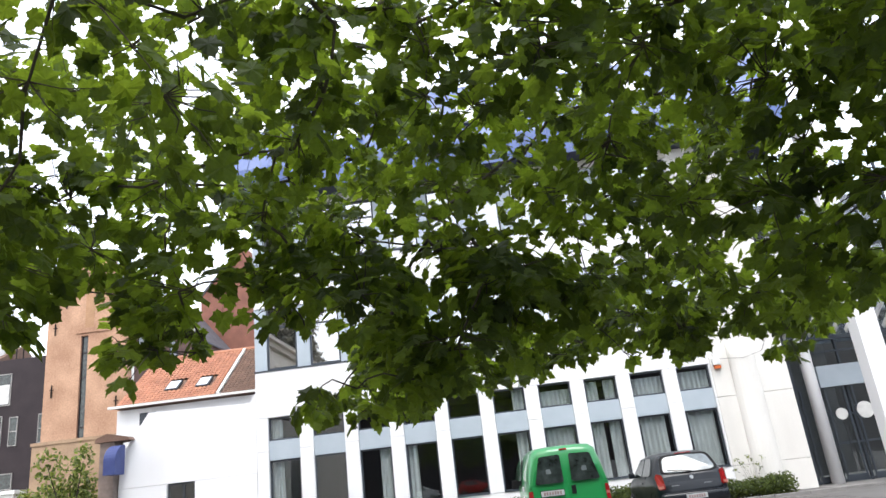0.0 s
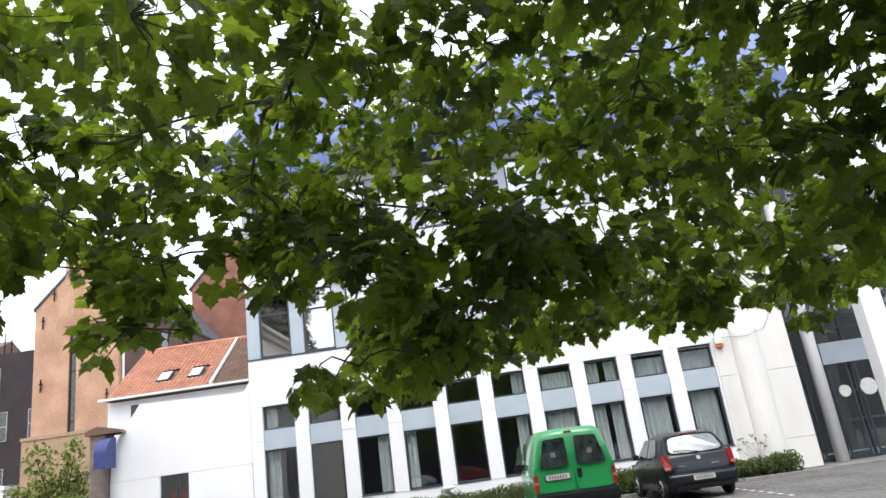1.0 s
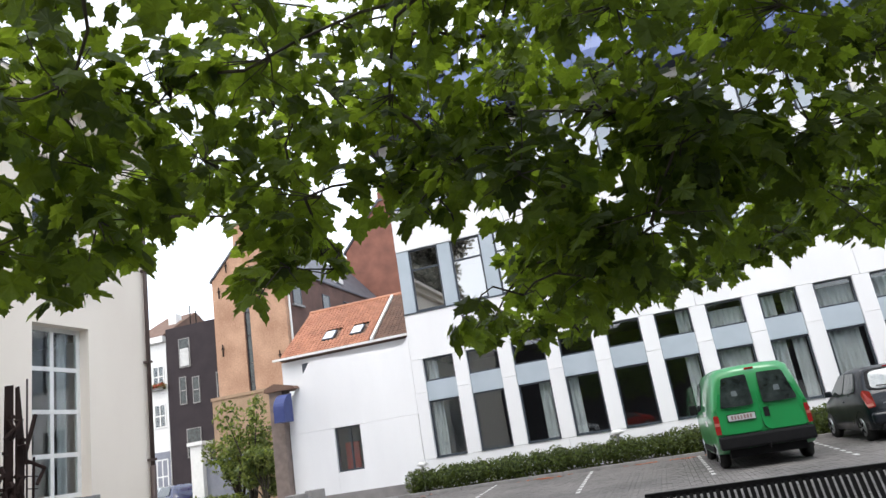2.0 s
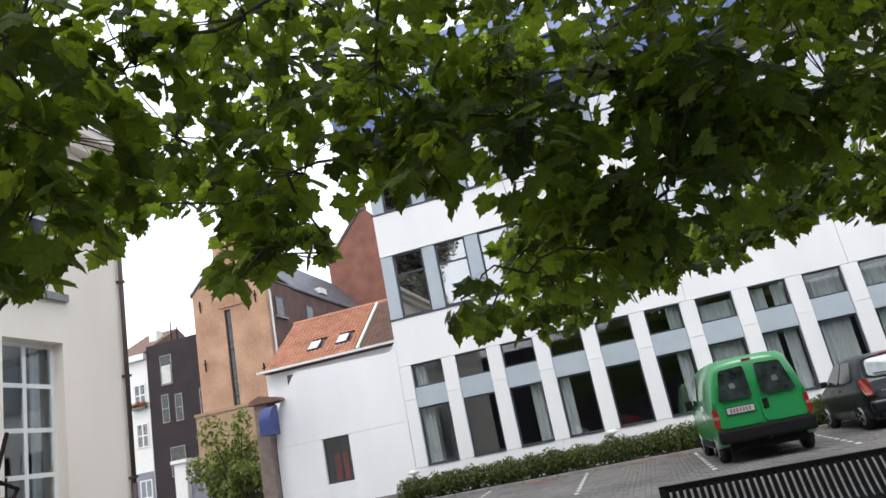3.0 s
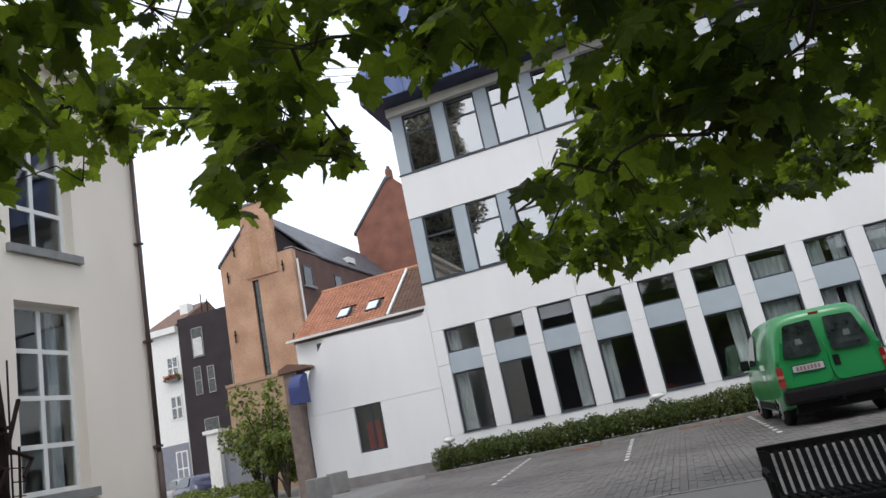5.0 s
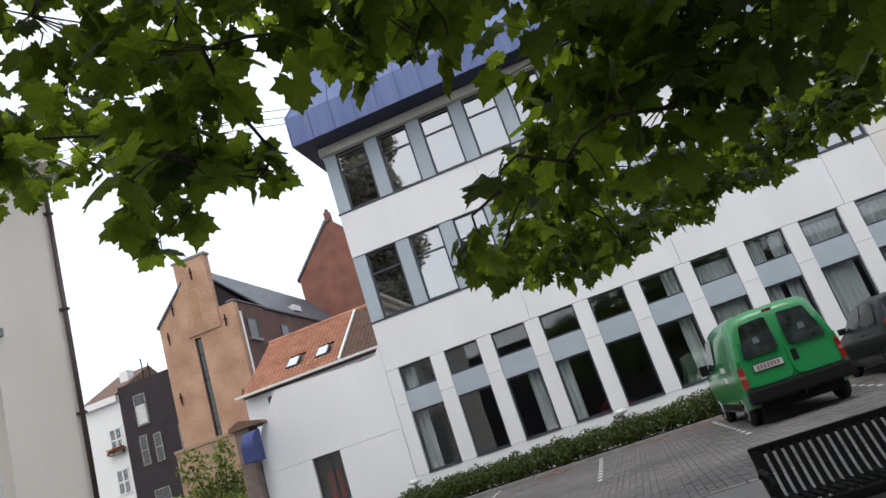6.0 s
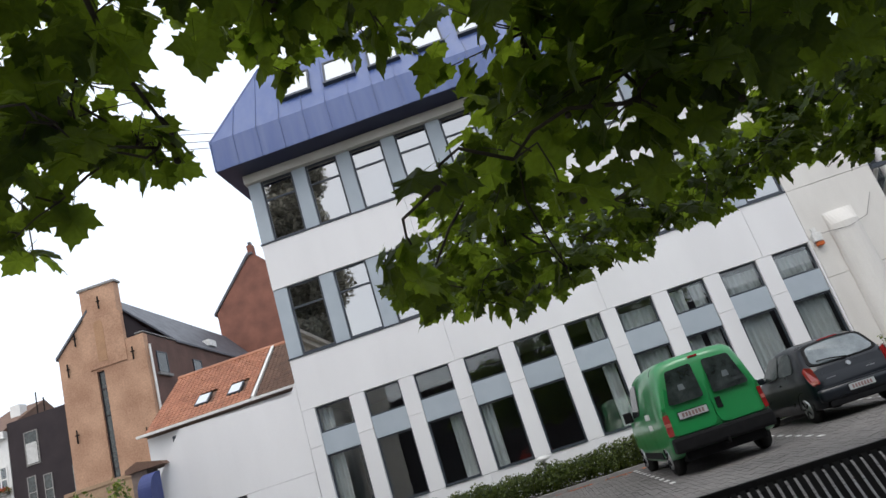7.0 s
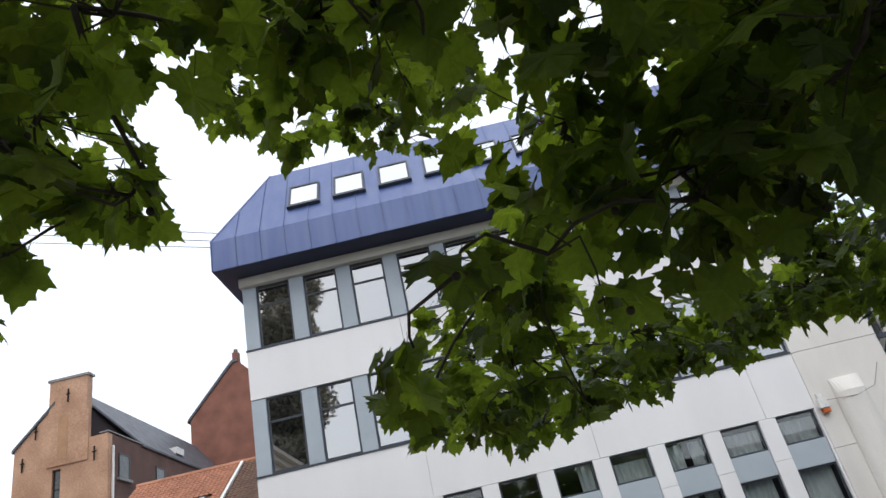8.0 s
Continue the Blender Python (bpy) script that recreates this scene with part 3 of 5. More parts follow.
        for i in range(9):
            bm.faces.new((rows[0][i], rows[0][i + 1], rows[1][i + 1], rows[1][i]))
        solid("curtain", bm, CURTAIN, "grey-white curtain drawn aside in the tall window", "curtain", "curtains of the cream house", smooth=True)
pipe = thing("downpipe", "brown cast downpipe at the corner of the cream house", "downpipe")
part("pipe", tube(bmesh.new(), [(HX + 0.09, HY - 0.1, 1.9), (HX + 0.09, HY - 0.1, 9.2)], 0.05, 10), BROWN_PIPE, pipe, smooth=True)
part("foot_pipe", tube(bmesh.new(), [(HX + 0.09, HY - 0.1, 0.0), (HX + 0.09, HY - 0.1, 1.9)], 0.065, 10), BROWN_PIPE, pipe, smooth=True)
for z in (2.0, 4.2, 6.4, 8.6):
    part("bracket", boxed((HX, HX + 0.15, HY - 0.17, HY - 0.03, z, z + 0.05)), BROWN_PIPE, pipe)

# ================================================================ houses beyond the lane
ochre = thing("ochre_warehouse", "old ochre brick warehouse with stepped gable and slate roof", "house")
OY, OX0, OX1, OE = 14.0, -17.1, -12.3, 12.8
part("wall", prism([(OX0, -0.1), (-15.1, -0.1), (-15.1, 14.9), (OX0, 12.9)], "y", OY, OY + 0.4), OCHRE, ochre)
part("wall", prism([(-14.68, -0.1), (OX1, -0.1), (OX1, OE), (-13.42, OE - 0.02), (-13.42, 14.4), (-14.68, 14.4)], "y", OY, OY + 0.4), OCHRE, ochre)
part("wall", boxed((-15.1, -14.68, OY, OY + 0.4, 11.55, 14.4)), OCHRE, ochre)
part("wall", boxed((-15.1, -14.68, OY, OY + 0.4, -0.1, 1.2)), OCHRE, ochre)
part("gable_step", boxed((-15.4, -13.42, OY - 0.06, OY + 0.44, 14.41, 16.1)), OCHRE, ochre)
part("gable_step", boxed((-15.4, -13.3, OY - 0.06, OY - 0.004, 11.7, 14.4)), OCHRE, ochre)
part("gable_cap", boxed((-15.5, -13.32, OY - 0.12, OY + 0.5, 16.1, 16.22)), BARE_STONE, ochre)
# thin plate on the wall; the shade of an arched recess is in its colour
part("arch_plate", prism([(-14.86, 12.0), (-14.35, 12.0)] + [(-14.605 + 0.255 * math.cos(a), 14.0 + 0.255 * math.sin(a)) for a in (math.pi * k / 8 for k in range(9))], "y", OY - 0.075, OY - 0.062), mat("shaded_ochre_brick", (0.40, 0.235, 0.135), None, 0.85, 2, 18, 0.3), ochre)
framed(ochre, -15.1, -14.68, 1.2, 11.55, OY + 0.12, DARK_BRICK, CAR_GLASS, 0.06, cross=(4, 6.5, 9.2, 10.6))
# dark sheet in place of the unlit inside behind the slit
part("slit_backing", boxed((-15.2, -14.6, OY + 0.42, OY + 0.5, 1.0, 11.8)), DARK_BRICK, ochre)
part("side_wall", boxed((OX1 - 0.4, OX1, OY + 0.4, 30, -0.1, OE)), SHADED_BRICK, ochre, "brown brick side wall, its shade put into the colour")
part("far_wall", boxed((OX0, OX1, 30, 30.4, -0.1, OE)), RED_BRICK, ochre)
bm = bmesh.new()
low = [bm.verts.new((x, y, z - 0.12)) for x, y, z in ((OX1 + 0.12, 17.4, OE + 0.06), (OX1 + 0.12, 30.2, OE + 0.06), (-14.7, 30.2, 15.9), (-14.7, OY + 0.5, 15.9), (OX0 - 0.1, OY + 0.5, 12.95), (OX0 - 0.1, 30.2, 12.95))]
top = [bm.verts.new(v.co + Vector((0, 0, 0.12))) for v in low]
for quad in ((0, 1, 2, 3), (3, 2, 5, 4)):
    bm.faces.new([top[q] for q in quad])
    bm.faces.new([low[q] for q in quad][::-1])
for p, q in ((0, 1), (1, 2), (2, 5), (5, 4), (4, 3), (3, 0)):
    bm.faces.new((low[p], low[q], top[q], top[p]))
part("roof", bm, SLATE, ochre, "grey slate roof, cut back at the front")
# dark sheet closing the roof end, in place of the shade inside
bm = bmesh.new()
bm.faces.new([bm.verts.new(p) for p in ((OX1 - 0.45, 17.3, OE + 0.1), (-14.6, OY + 0.62, 15.7), (-14.6, OY + 0.62, OE))])
part("void_panel", bm, DARK_BRICK, ochre, "dark panel for the shade under the open roof end")
part("verge", prism([(OX0 - 0.1, 12.82), (-15.1, 14.9), (-15.1, 15.06), (OX0 - 0.1, 12.98)], "y", OY - 0.08, OY + 0.48), SLATE, ochre)
part("coping", boxed((OX1 - 0.44, OX1 + 0.05, OY - 0.03, 30, OE + 0.062, OE + 0.12)), BARE_STONE, ochre)
for y in (15.0, 19.0, 22.3):
    framed(ochre, y, y + 1.05, 10.75, 11.95, OX1 + 0.06, FRAME, CAR_GLASS, 0.06, depth=0.055, flip=True)
    part("window_sill", boxed((OX1, OX1 + 0.16, y - 0.15, y + 1.2, 10.6, 10.74)), BARE_STONE, ochre)
part("drain_pipe", tube(bmesh.new(), [(OX1 + 0.08, OY + 0.35, 12.2), (OX1 + 0.08, OY + 0.35, 0.0)], 0.07, 8), WHITE_PAINT, ochre, "white drain pipe")
for x, z in ((-16.6, 12.1), (-12.95, 11.9), (-14.4, 15.2), (-16.6, 8.6), (-12.9, 7.6), (-16.0, 13.6)):
    part("wall_anchor", boxed((x - 0.03, x + 0.03, OY - 0.11, OY - 0.064, z - 0.35, z + 0.35), (x - 0.1, x + 0.1, OY - 0.115, OY - 0.064, z + 0.05, z + 0.1)), BLACK_METAL, ochre, "iron wall anchor")
part("roof_light", boxed((-12.9, -12.4, 22.0, 23.0, 13.3, 13.7)), LAMP_WHITE, ochre)

gable = thing("red_gable_house", "tall red-brown brick gable behind the office building", "house")
part("wall", prism([(-15.3, -0.1), (-7.8, -0.1), (-7.8, 18.0), (-11.4, 21.9), (-11.8, 21.9), (-15.3, 18.05)], "y", 31.0, 31.4), RED_BRICK, gable)
part("coping", prism([(-11.5, 22.05), (-11.9, 22.05), (-15.5, 18.1), (-15.5, 17.9), (-11.8, 21.85), (-11.4, 21.85)], "y", 30.9, 31.5), SLATE, gable)
part("roof", prism([(-7.6, 17.9), (-11.6, 22.1), (-15.4, 18.0), (-15.4, 17.8), (-11.6, 21.7), (-7.6, 17.6)], "y", 31.5, 42), SLATE, gable)
part("chimney", boxed((-11.85, -11.4, 31.05, 31.6, 21.6, 22.7)), RED_BRICK, gable)
part("chimney_pot", boxed((-11.75, -11.5, 31.2, 31.45, 22.7, 23.0)), SLATE, gable)

tiled = thing("orange_roof_house", "low white house with an orange pantile roof", "house")
RY0, RZ0, RY1, RZ1 = 5.2, 5.95, 8.6, 8.4
part("wall", boxed((-8.2, -2.0, RY0 + 0.3, RY0 + 0.6, -0.1, 5.8)), WHITE, tiled)
part("side_wall", prism([(RY0 + 0.61, -0.1), (11.8, -0.1), (11.8, 5.6), (RY1, RZ1 - 0.15), (RY0 + 0.61, 5.9)], "x", -8.2, -7.9), RED_BRICK, tiled)
part("gutter", boxed((-8.4, -0.6, RY0 - 0.12, RY0 + 0.04, 5.86, 5.95)), WHITE_PAINT, tiled, "white gutter")
part("window", boxed((-7.2, -6.5, RY0 + 0.25, RY0 + 0.296, 5.1, 5.6)), FRAME, tiled)
part("roof_deck", prism([(RY0, RZ0 - 0.06), (RY1, RZ1 - 0.08), (11.9, 5.85), (11.9, 5.7), (RY0, RZ0 - 0.1)], "x", -8.15, -0.5), BROWN_TILE, tiled)


def tile_mesh(material):
    bm = bmesh.new()
    cols = [(0.0, 0.0), (0.04, 0.03), (0.08, 0.04), (0.12, 0.027), (0.16, 0.0), (0.195, 0.01)]
    near, far = [bm.verts.new((x, 0, z + 0.03)) for x, z in cols], [bm.verts.new((x, 0.25, z)) for x, z in cols]
    base = [bm.verts.new((x, 0, z)) for x, z in cols]
    for i in range(5):
        bm.faces.new((near[i], near[i + 1], far[i + 1], far[i]))
        bm.faces.new((base[i], base[i + 1], near[i + 1], near[i]))
    return mesh_of("roof_tile", bm, material)


pitch = math.atan2(RZ1 - RZ0, RY1 - RY0)
run = math.hypot(RZ1 - RZ0, RY1 - RY0)
orange_mesh, brown_mesh = tile_mesh(ORANGE_TILE), tile_mesh(BROWN_TILE)


def rows_of_tiles(x0, x1, mesh, keep):
    """Tiles laid row by row up the slope; keep of them as pieces, the rest joined."""
    made, verts, faces = 0, [], []
    src = np.array([v.co for v in mesh.vertices])
    polys = [list(p.vertices) for p in mesh.polygons]
    for r in range(int(run / 0.205)):
        for c in range(int((x1 - x0) / 0.19)):
            along = 0.205 * r
            x, y, z = x0 + 0.19 * c, RY0 + along * math.cos(pitch), RZ0 + along * math.sin(pitch)
            if 0.8 < along < 1.75 and any(a - 0.2 < x < a + 0.56 for a in (-6.35, -5.0)):
                continue
            if made < keep:
                piece("roof_tile", mesh, tiled, x, y, z).rotation_euler = (pitch, 0, 0)
                made += 1
            else:
                turn = np.array(Euler((pitch, 0, 0)).to_matrix())
                faces += [[len(verts) + i for i in p] for p in polys]
                verts += (src @ turn.T + (x, y, z)).tolist()
    if faces:
        me = bpy.data.meshes.new("roof_tiles")
        me.from_pydata(verts, [], faces)
        me.materials.append(mesh.materials[0])
        rest = new("roof_tiles", me)
        rest.parent = tiled
        tagged(rest, kind="stuff")


part("verge", boxed((-0.055, 0.055, 0, run + 0.05, 0.0, 0.1)), WHITE_PAINT, tiled, "white verge strip").matrix_basis = pose(-3.75, RY0, RZ0, math.degrees(pitch))
part("ridge", tube(bmesh.new(), [(-8.1, RY1, RZ1), (-1.0, RY1, RZ1)], 0.12, 8), ORANGE_TILE, tiled)
for a in (-6.35, -5.0):
    lit = part("roof_window", boxed((0, 0.55, 0, 0.75, 0.0, 0.09)), FRAME, tiled)
    lit.matrix_basis = pose(a, RY0 + 0.85 * math.cos(pitch), RZ0 + 0.85 * math.sin(pitch), math.degrees(pitch))
    part("pane", boxed((0.05, 0.5, 0.05, 0.7, 0.092, 0.1)), SKYPANE, lit, "roof glass mirroring white sky")

dark = thing("dark_brick_house", "flat-roofed dark brown brick town house", "house")
FY = 22.0
part("wall", boxed((-26.7, -20.5, FY, FY + 8, -0.1, 12.7)), DARK_BRICK, dark)
for x0, x1, z0, z1 in ((-25.6, -24.65, 9.6, 11.75), (-25.7, -25.1, 6.95, 8.95), (-24.6, -24.0, 6.9, 8.8), (-25.3, -24.1, 3.2, 5.2), (-22.6, -21.8, 6.9, 8.8)):
    framed(dark, x0, x1, z0, z1, FY - 0.06, DULL_FRAME, CAR_GLASS, 0.06, cross=((z0 + z1) / 2,), depth=0.055)
part("blind", boxed((-25.5, -24.75, FY - 0.075, FY - 0.064, 9.7, 11.0)), CURTAIN, dark, "pale blind in the tall window")
for x in (-25.2, -24.7):
    part("aerial", tube(bmesh.new(), [(x, FY + 1, 12.7), (x, FY + 1, 14.4 - (x + 25.2))], 0.04, 6), BLACK_METAL, dark)
white_house = thing("white_town_house", "narrow white town house with flower boxes and red roof", "house")
part("wall", boxed((-29.6, -26.74, FY, FY + 8, -0.1, 12.2)), WHITE_PAINT, white_house)
part("cornice", boxed((-29.7, -26.76, FY - 0.3, FY - 0.004, 11.8, 12.25)), WHITE_PAINT, white_house)
part("roof", prism([(FY - 0.3, 12.26), (FY + 8, 12.26), (FY + 4, 14.6)], "x", -29.6, -26.78), BROWN_TILE, white_house)
part("chimney", boxed((-27.9, -27.2, FY + 2, FY + 2.7, 12.6, 14.3)), WHITE_PAINT, white_house)
for z0, z1 in ((8.5, 10.1), (5.6, 7.3), (1.0, 3.4)):
    framed(white_house, -27.95, -26.95, z0, z1, FY - 0.06, WHITE_PAINT, PANE, 0.09, bars=(-27.45,), cross=((z0 + z1) / 2,), depth=0.055)
    # dark sheet on the wall, in place of a dim room behind the panes
    part("glass_back", boxed((-27.93, -26.97, FY - 0.004, FY + 0.0, z0 + 0.02, z1 - 0.02)), FRAME, white_house)
part("door", boxed((-29.4, -26.8, FY - 0.05, FY - 0.004, 0.0, 3.9)), GREY_DOOR, white_house, "grey painted door front")
FLOWER_SPOT = (-27.45, FY - 0.22, 8.55)
far = thing("street_front", "row of pale houses closing the lane", "house")
part("wall", boxed((-60, -29.62, FY + 1, FY + 9, -0.1, 11.0)), CREAM, far)
part("wall", boxed((-20.48, -17.5, FY + 4, FY + 9, -0.1, 9.0)), RED_BRICK, far)
solid("garden_wall", boxed((-14.6, -5.7, 9.6, 9.9, -0.1, 5.25), (-14.65, -5.65, 9.55, 9.95, 5.25, 5.4)), mat("pale_garden_wall", (0.36, 0.25, 0.16), (0.28, 0.19, 0.13), 0.9, 1, 16, 0.3), "tall ochre brick garden wall with stone coping", "wall", kind="structure")
solid("gate_post", boxed((-13.3, -12.7, 5.8, 6.4, -0.1, 3.0), (-13.4, -12.6, 5.7, 6.5, 3.0, 3.15)), WHITE_PAINT, "pale rendered gate post with cap", "post")
solid("gate", boxed((-12.69, -10.6, 6.05, 6.1, 0.0, 2.3)), GREY_DOOR, "grey sheet-metal gate beside the post", "gate")

# added walls behind and beside the camera: close the square, darken the reflections
closing = thing("unseen_front", "plain dark walls, unseen, added to darken the window reflections", "house")
part("wall", boxed((-30, 40, -62, -60, -0.1, 11)), DARK_BRICK, closing)
part("wall", boxed((40, 42, -60, 30, -0.1, 11)), DARK_BRICK, closing)
# ================================================================ vehicles
def skin(stations, sides=9):
    """A closed car body from stations (y, z_low, z_belt, z_top, half_low, half_belt, half_top), mirrored."""
    bm = bmesh.new()
    rings = []
    for y, zl, zb, zt, hl, hb, ht in stations:
        half = [(hl * 0.55, zl - 0.02), (hl, zl), (hl + 0.75 * (hb - hl), zl + 0.3 * (zb - zl)), (hb, zl + 0.72 * (zb - zl)), (hb, zb), (ht + 0.55 * (hb - ht), zb + 0.5 * (zt - zb)), (ht + 0.12 * (hb - ht), zb + 0.87 * (zt - zb)), (ht * 0.86, zb + 0.97 * (zt - zb)), (ht * 0.45, zt)]
        rings.append([bm.verts.new((x, y, z)) for x, z in half] + [bm.verts.new((-x, y, z)) for x, z in reversed(half)])
    n = len(rings[0])
    for r, s in zip(rings, rings[1:]):
        for k in range(n):
            bm.faces.new((r[k], s[k], s[(k + 1) % n], r[(k + 1) % n]))
    bm.faces.new(rings[0])
    bm.faces.new(rings[-1][::-1])
    bmesh.ops.recalc_face_normals(bm, faces=list(bm.faces))
    return bm


def plate_on(points, thick, out, ease=0.16):
    """A thin shaped plate from corner points, thickened along out, with rounded corners."""
    pts = [Vector(p) for p in points]
    rounded = []
    for i, p in enumerate(pts):
        a, b = pts[i - 1], pts[(i + 1) % len(pts)]
        for k in range(4):
            t = k / 3
            u, v = p + (a - p) * ease, p + (b - p) * ease
            rounded.append((1 - t) ** 2 * u + 2 * t * (1 - t) * p + t * t * v)
    bm = bmesh.new()
    o = Vector(out).normalized() * thick
    lo, hi = [bm.verts.new(p) for p in rounded], [bm.verts.new(p + o) for p in rounded]
    bm.faces.new(lo)
    bm.faces.new(hi[::-1])
    for i in range(len(lo)):
        j = (i + 1) % len(lo)
        bm.faces.new((lo[i], lo[j], hi[j], hi[i]))
    bmesh.ops.recalc_face_normals(bm, faces=list(bm.faces))
    return bm


def wheel(parent, x, y, r, w, side):
    bm = bmesh.new()
    bmesh.ops.create_cone(bm, cap_ends=True, segments=28, radius1=r, radius2=r, depth=w, matrix=pose(x, y, r, 0, 90))
    bmesh.ops.bevel(bm, geom=[e for e in bm.edges if len(e.link_faces) == 2 and e.calc_face_angle() > 1], offset=0.03, segments=3, affect="EDGES")
    tyre = part("wheel", bm, RUBBER, parent, "black tyre", True)
    bm = bmesh.new()
    bmesh.ops.create_cone(bm, cap_ends=True, segments=20, radius1=r * 0.66, radius2=r * 0.58, depth=0.03, matrix=pose(x + side * (w / 2 + 0.008), y, r, 0, 90 * side))
    part("rim", bm, STEEL, tyre, "silver wheel rim")
    bm = bmesh.new()
    for k in range(5):
        a = 2 * math.pi * k / 5
        c, s = math.cos(a), math.sin(a)
        tube(bm, [(x + side * (w / 2 + 0.027), y + 0.05 * c, r + 0.05 * s), (x + side * (w / 2 + 0.027), y + r * 0.56 * c, r + r * 0.56 * s)], 0.02, 5)
    part("spokes", bm, BLACK_PLASTIC, tyre)


def number_plate(parent, x, y, z, w=0.5):
    p = part("number_plate", boxed((x - w / 2 - 0.012, x + w / 2 + 0.012, y - 0.014, y, z - 0.068, z + 0.068)), BLACK_PLASTIC, parent)
    part("plate_face", boxed((x - w / 2, x + w / 2, y - 0.02, y - 0.0145, z - 0.056, z + 0.056)), PLATE, p, "pale plate")
    bars = [(x - w / 2 + 0.055 + 0.058 * i, x - w / 2 + 0.093 + 0.058 * i, y - 0.024, y - 0.0205, z - 0.036, z + 0.036) for i in range(7)]
    part("plate_bars", boxed(*bars), PLATE_RED, p, "dull red bars")


van = thing("van", "bright green small delivery van parked nose to the hedge", "van", pose(8.90, -7.05, 0, 0, 0, 2.0))
part("body", skin([
    (0.03, 0.46, 1.05, 1.86, 0.80, 0.845, 0.60), (0.0, 0.52, 1.05, 1.80, 0.82, 0.86, 0.58), (0.06, 0.42, 1.06, 1.90, 0.86, 0.885, 0.64), (0.16, 0.34, 1.08, 1.935, 0.87, 0.9, 0.68), (0.5, 0.28, 1.1, 1.95, 0.875, 0.905, 0.7),
    (1.4, 0.26, 1.1, 1.955, 0.875, 0.905, 0.71), (2.4, 0.26, 1.1, 1.95, 0.875, 0.905, 0.70), (2.8, 0.26, 1.1, 1.90, 0.875, 0.905, 0.68), (3.1, 0.26, 1.1, 1.72, 0.87, 0.9, 0.62), (3.5, 0.26, 1.08, 1.38, 0.87, 0.89, 0.6),
    (3.75, 0.26, 1.0, 1.14, 0.86, 0.88, 0.62), (4.2, 0.28, 0.8, 0.98, 0.8, 0.84, 0.6), (4.4, 0.34, 0.6, 0.78, 0.62, 0.7, 0.5)][1:]), GREEN, van, smooth=True)
for s in (-1, 1):
    a, b = (s * 0.06, s * 0.70)
    door = part("rear_door", plate_on([(s * 0.012, -0.012, 0.66), (s * 0.80, -0.012, 0.66), (s * 0.80, -0.002, 1.08), (s * 0.575, 0.052, 1.80), (s * 0.012, 0.05, 1.82)], 0.028, (0, -1, 0)), GREEN, van, "green rear door")
    part("door_window", plate_on([(s * 0.085, -0.056, 1.16), (s * 0.71, -0.056, 1.16), (s * 0.565, -0.012, 1.73), (s * 0.10, -0.012, 1.75)], 0.012, (0, -1, 0), 0.09), CAR_GLASS, door, "dark rear window")
    part("glass_bar", plate_on([(s * 0.15, -0.067, 1.24), (s * 0.62, -0.067, 1.24), (s * 0.60, -0.061, 1.31), (s * 0.16, -0.061, 1.31)], 0.004, (0, -1, 0)), CAR_GLASS, door)
    # pale patch added for the bright inside showing through the rear window
    part("pale_patch", plate_on([(s * 0.33, -0.0555, 1.36), (s * 0.45, -0.0555, 1.36), (s * 0.44, -0.050, 1.46), (s * 0.35, -0.050, 1.46)], 0.004, (0, -1, 0)), BRIGHT_GLASS, door, "pale patch for the brightness seen through the window")
    lamp = part("tail_light", plate_on([(s * 0.79, -0.035, 0.68), (s * 0.885, 0.03, 0.68), (s * 0.875, 0.035, 1.04), (s * 0.78, -0.03, 1.04)], 0.03, (0, -1, 0)), RED_LENS, van, "red tail light")
    part("reversing_lens", plate_on([(s * 0.79, -0.068, 0.84), (s * 0.88, -0.004, 0.84), (s * 0.878, -0.002, 0.90), (s * 0.785, -0.065, 0.90)], 0.006, (0, -1, 0)), CLEAR_LENS, lamp)
    part("hinge", boxed((s * 0.82 - 0.03, s * 0.82 + 0.03, -0.03, 0.02, 1.10, 1.15)), GREEN, van)
    wheel(van, s * 0.78, 0.78, 0.315, 0.19, s)
    wheel(van, s * 0.78, 3.55, 0.315, 0.19, s)
    part("wing_mirror", boxed((min(s * 0.9, s * 1.08), max(s * 0.9, s * 1.08), 2.95, 3.05, 1.08, 1.3), bevel=0.03), BLACK_PLASTIC, van)
    part("side_window", plate_on([(s * 0.90, 2.0, 1.16), (s * 0.90, 2.9, 1.14), (s * 0.78, 2.75, 1.72), (s * 0.78, 2.0, 1.76)], 0.014, (s, 0, 0.2)), CAR_GLASS, van)
    part("sill_strip", boxed((min(s * 0.87, s * 0.9), max(s * 0.87, s * 0.9), 1.15, 3.15, 0.3, 0.42), bevel=0.008), BLACK_PLASTIC, van)
    for k, (u, w) in enumerate(((1.0, 0.5), (1.1, 0.34))):
        part("side_decal", boxed((min(s * 0.9, s * 0.912), max(s * 0.9, s * 0.912), u, u + w, 1.04 - 0.2 * k, 1.14 - 0.2 * k)), LAMP_WHITE, van, "pale lettering bar")
part("bumper", boxed((-0.87, 0.87, -0.12, 0.16, 0.38, 0.64), bevel=0.05), BLACK_PLASTIC, van, "black plastic bumper")
part("under_body", boxed((-0.7, 0.7, 0.1, 4.2, 0.22, 0.4)), BLACK_PLASTIC, van)
part("tow_hitch", tube(bmesh.new(), [(0.0, 0.1, 0.36), (0.0, -0.16, 0.34), (0, -0.2, 0.37), (0, -0.2, 0.44)], [0.025, 0.025, 0.025, 0.032], 8), BLACK_METAL, van)
part("brake_light", boxed((-0.085, 0.085, 0.0, 0.04, 1.83, 1.87), bevel=0.008), RED_LENS, van, "high-level brake light")
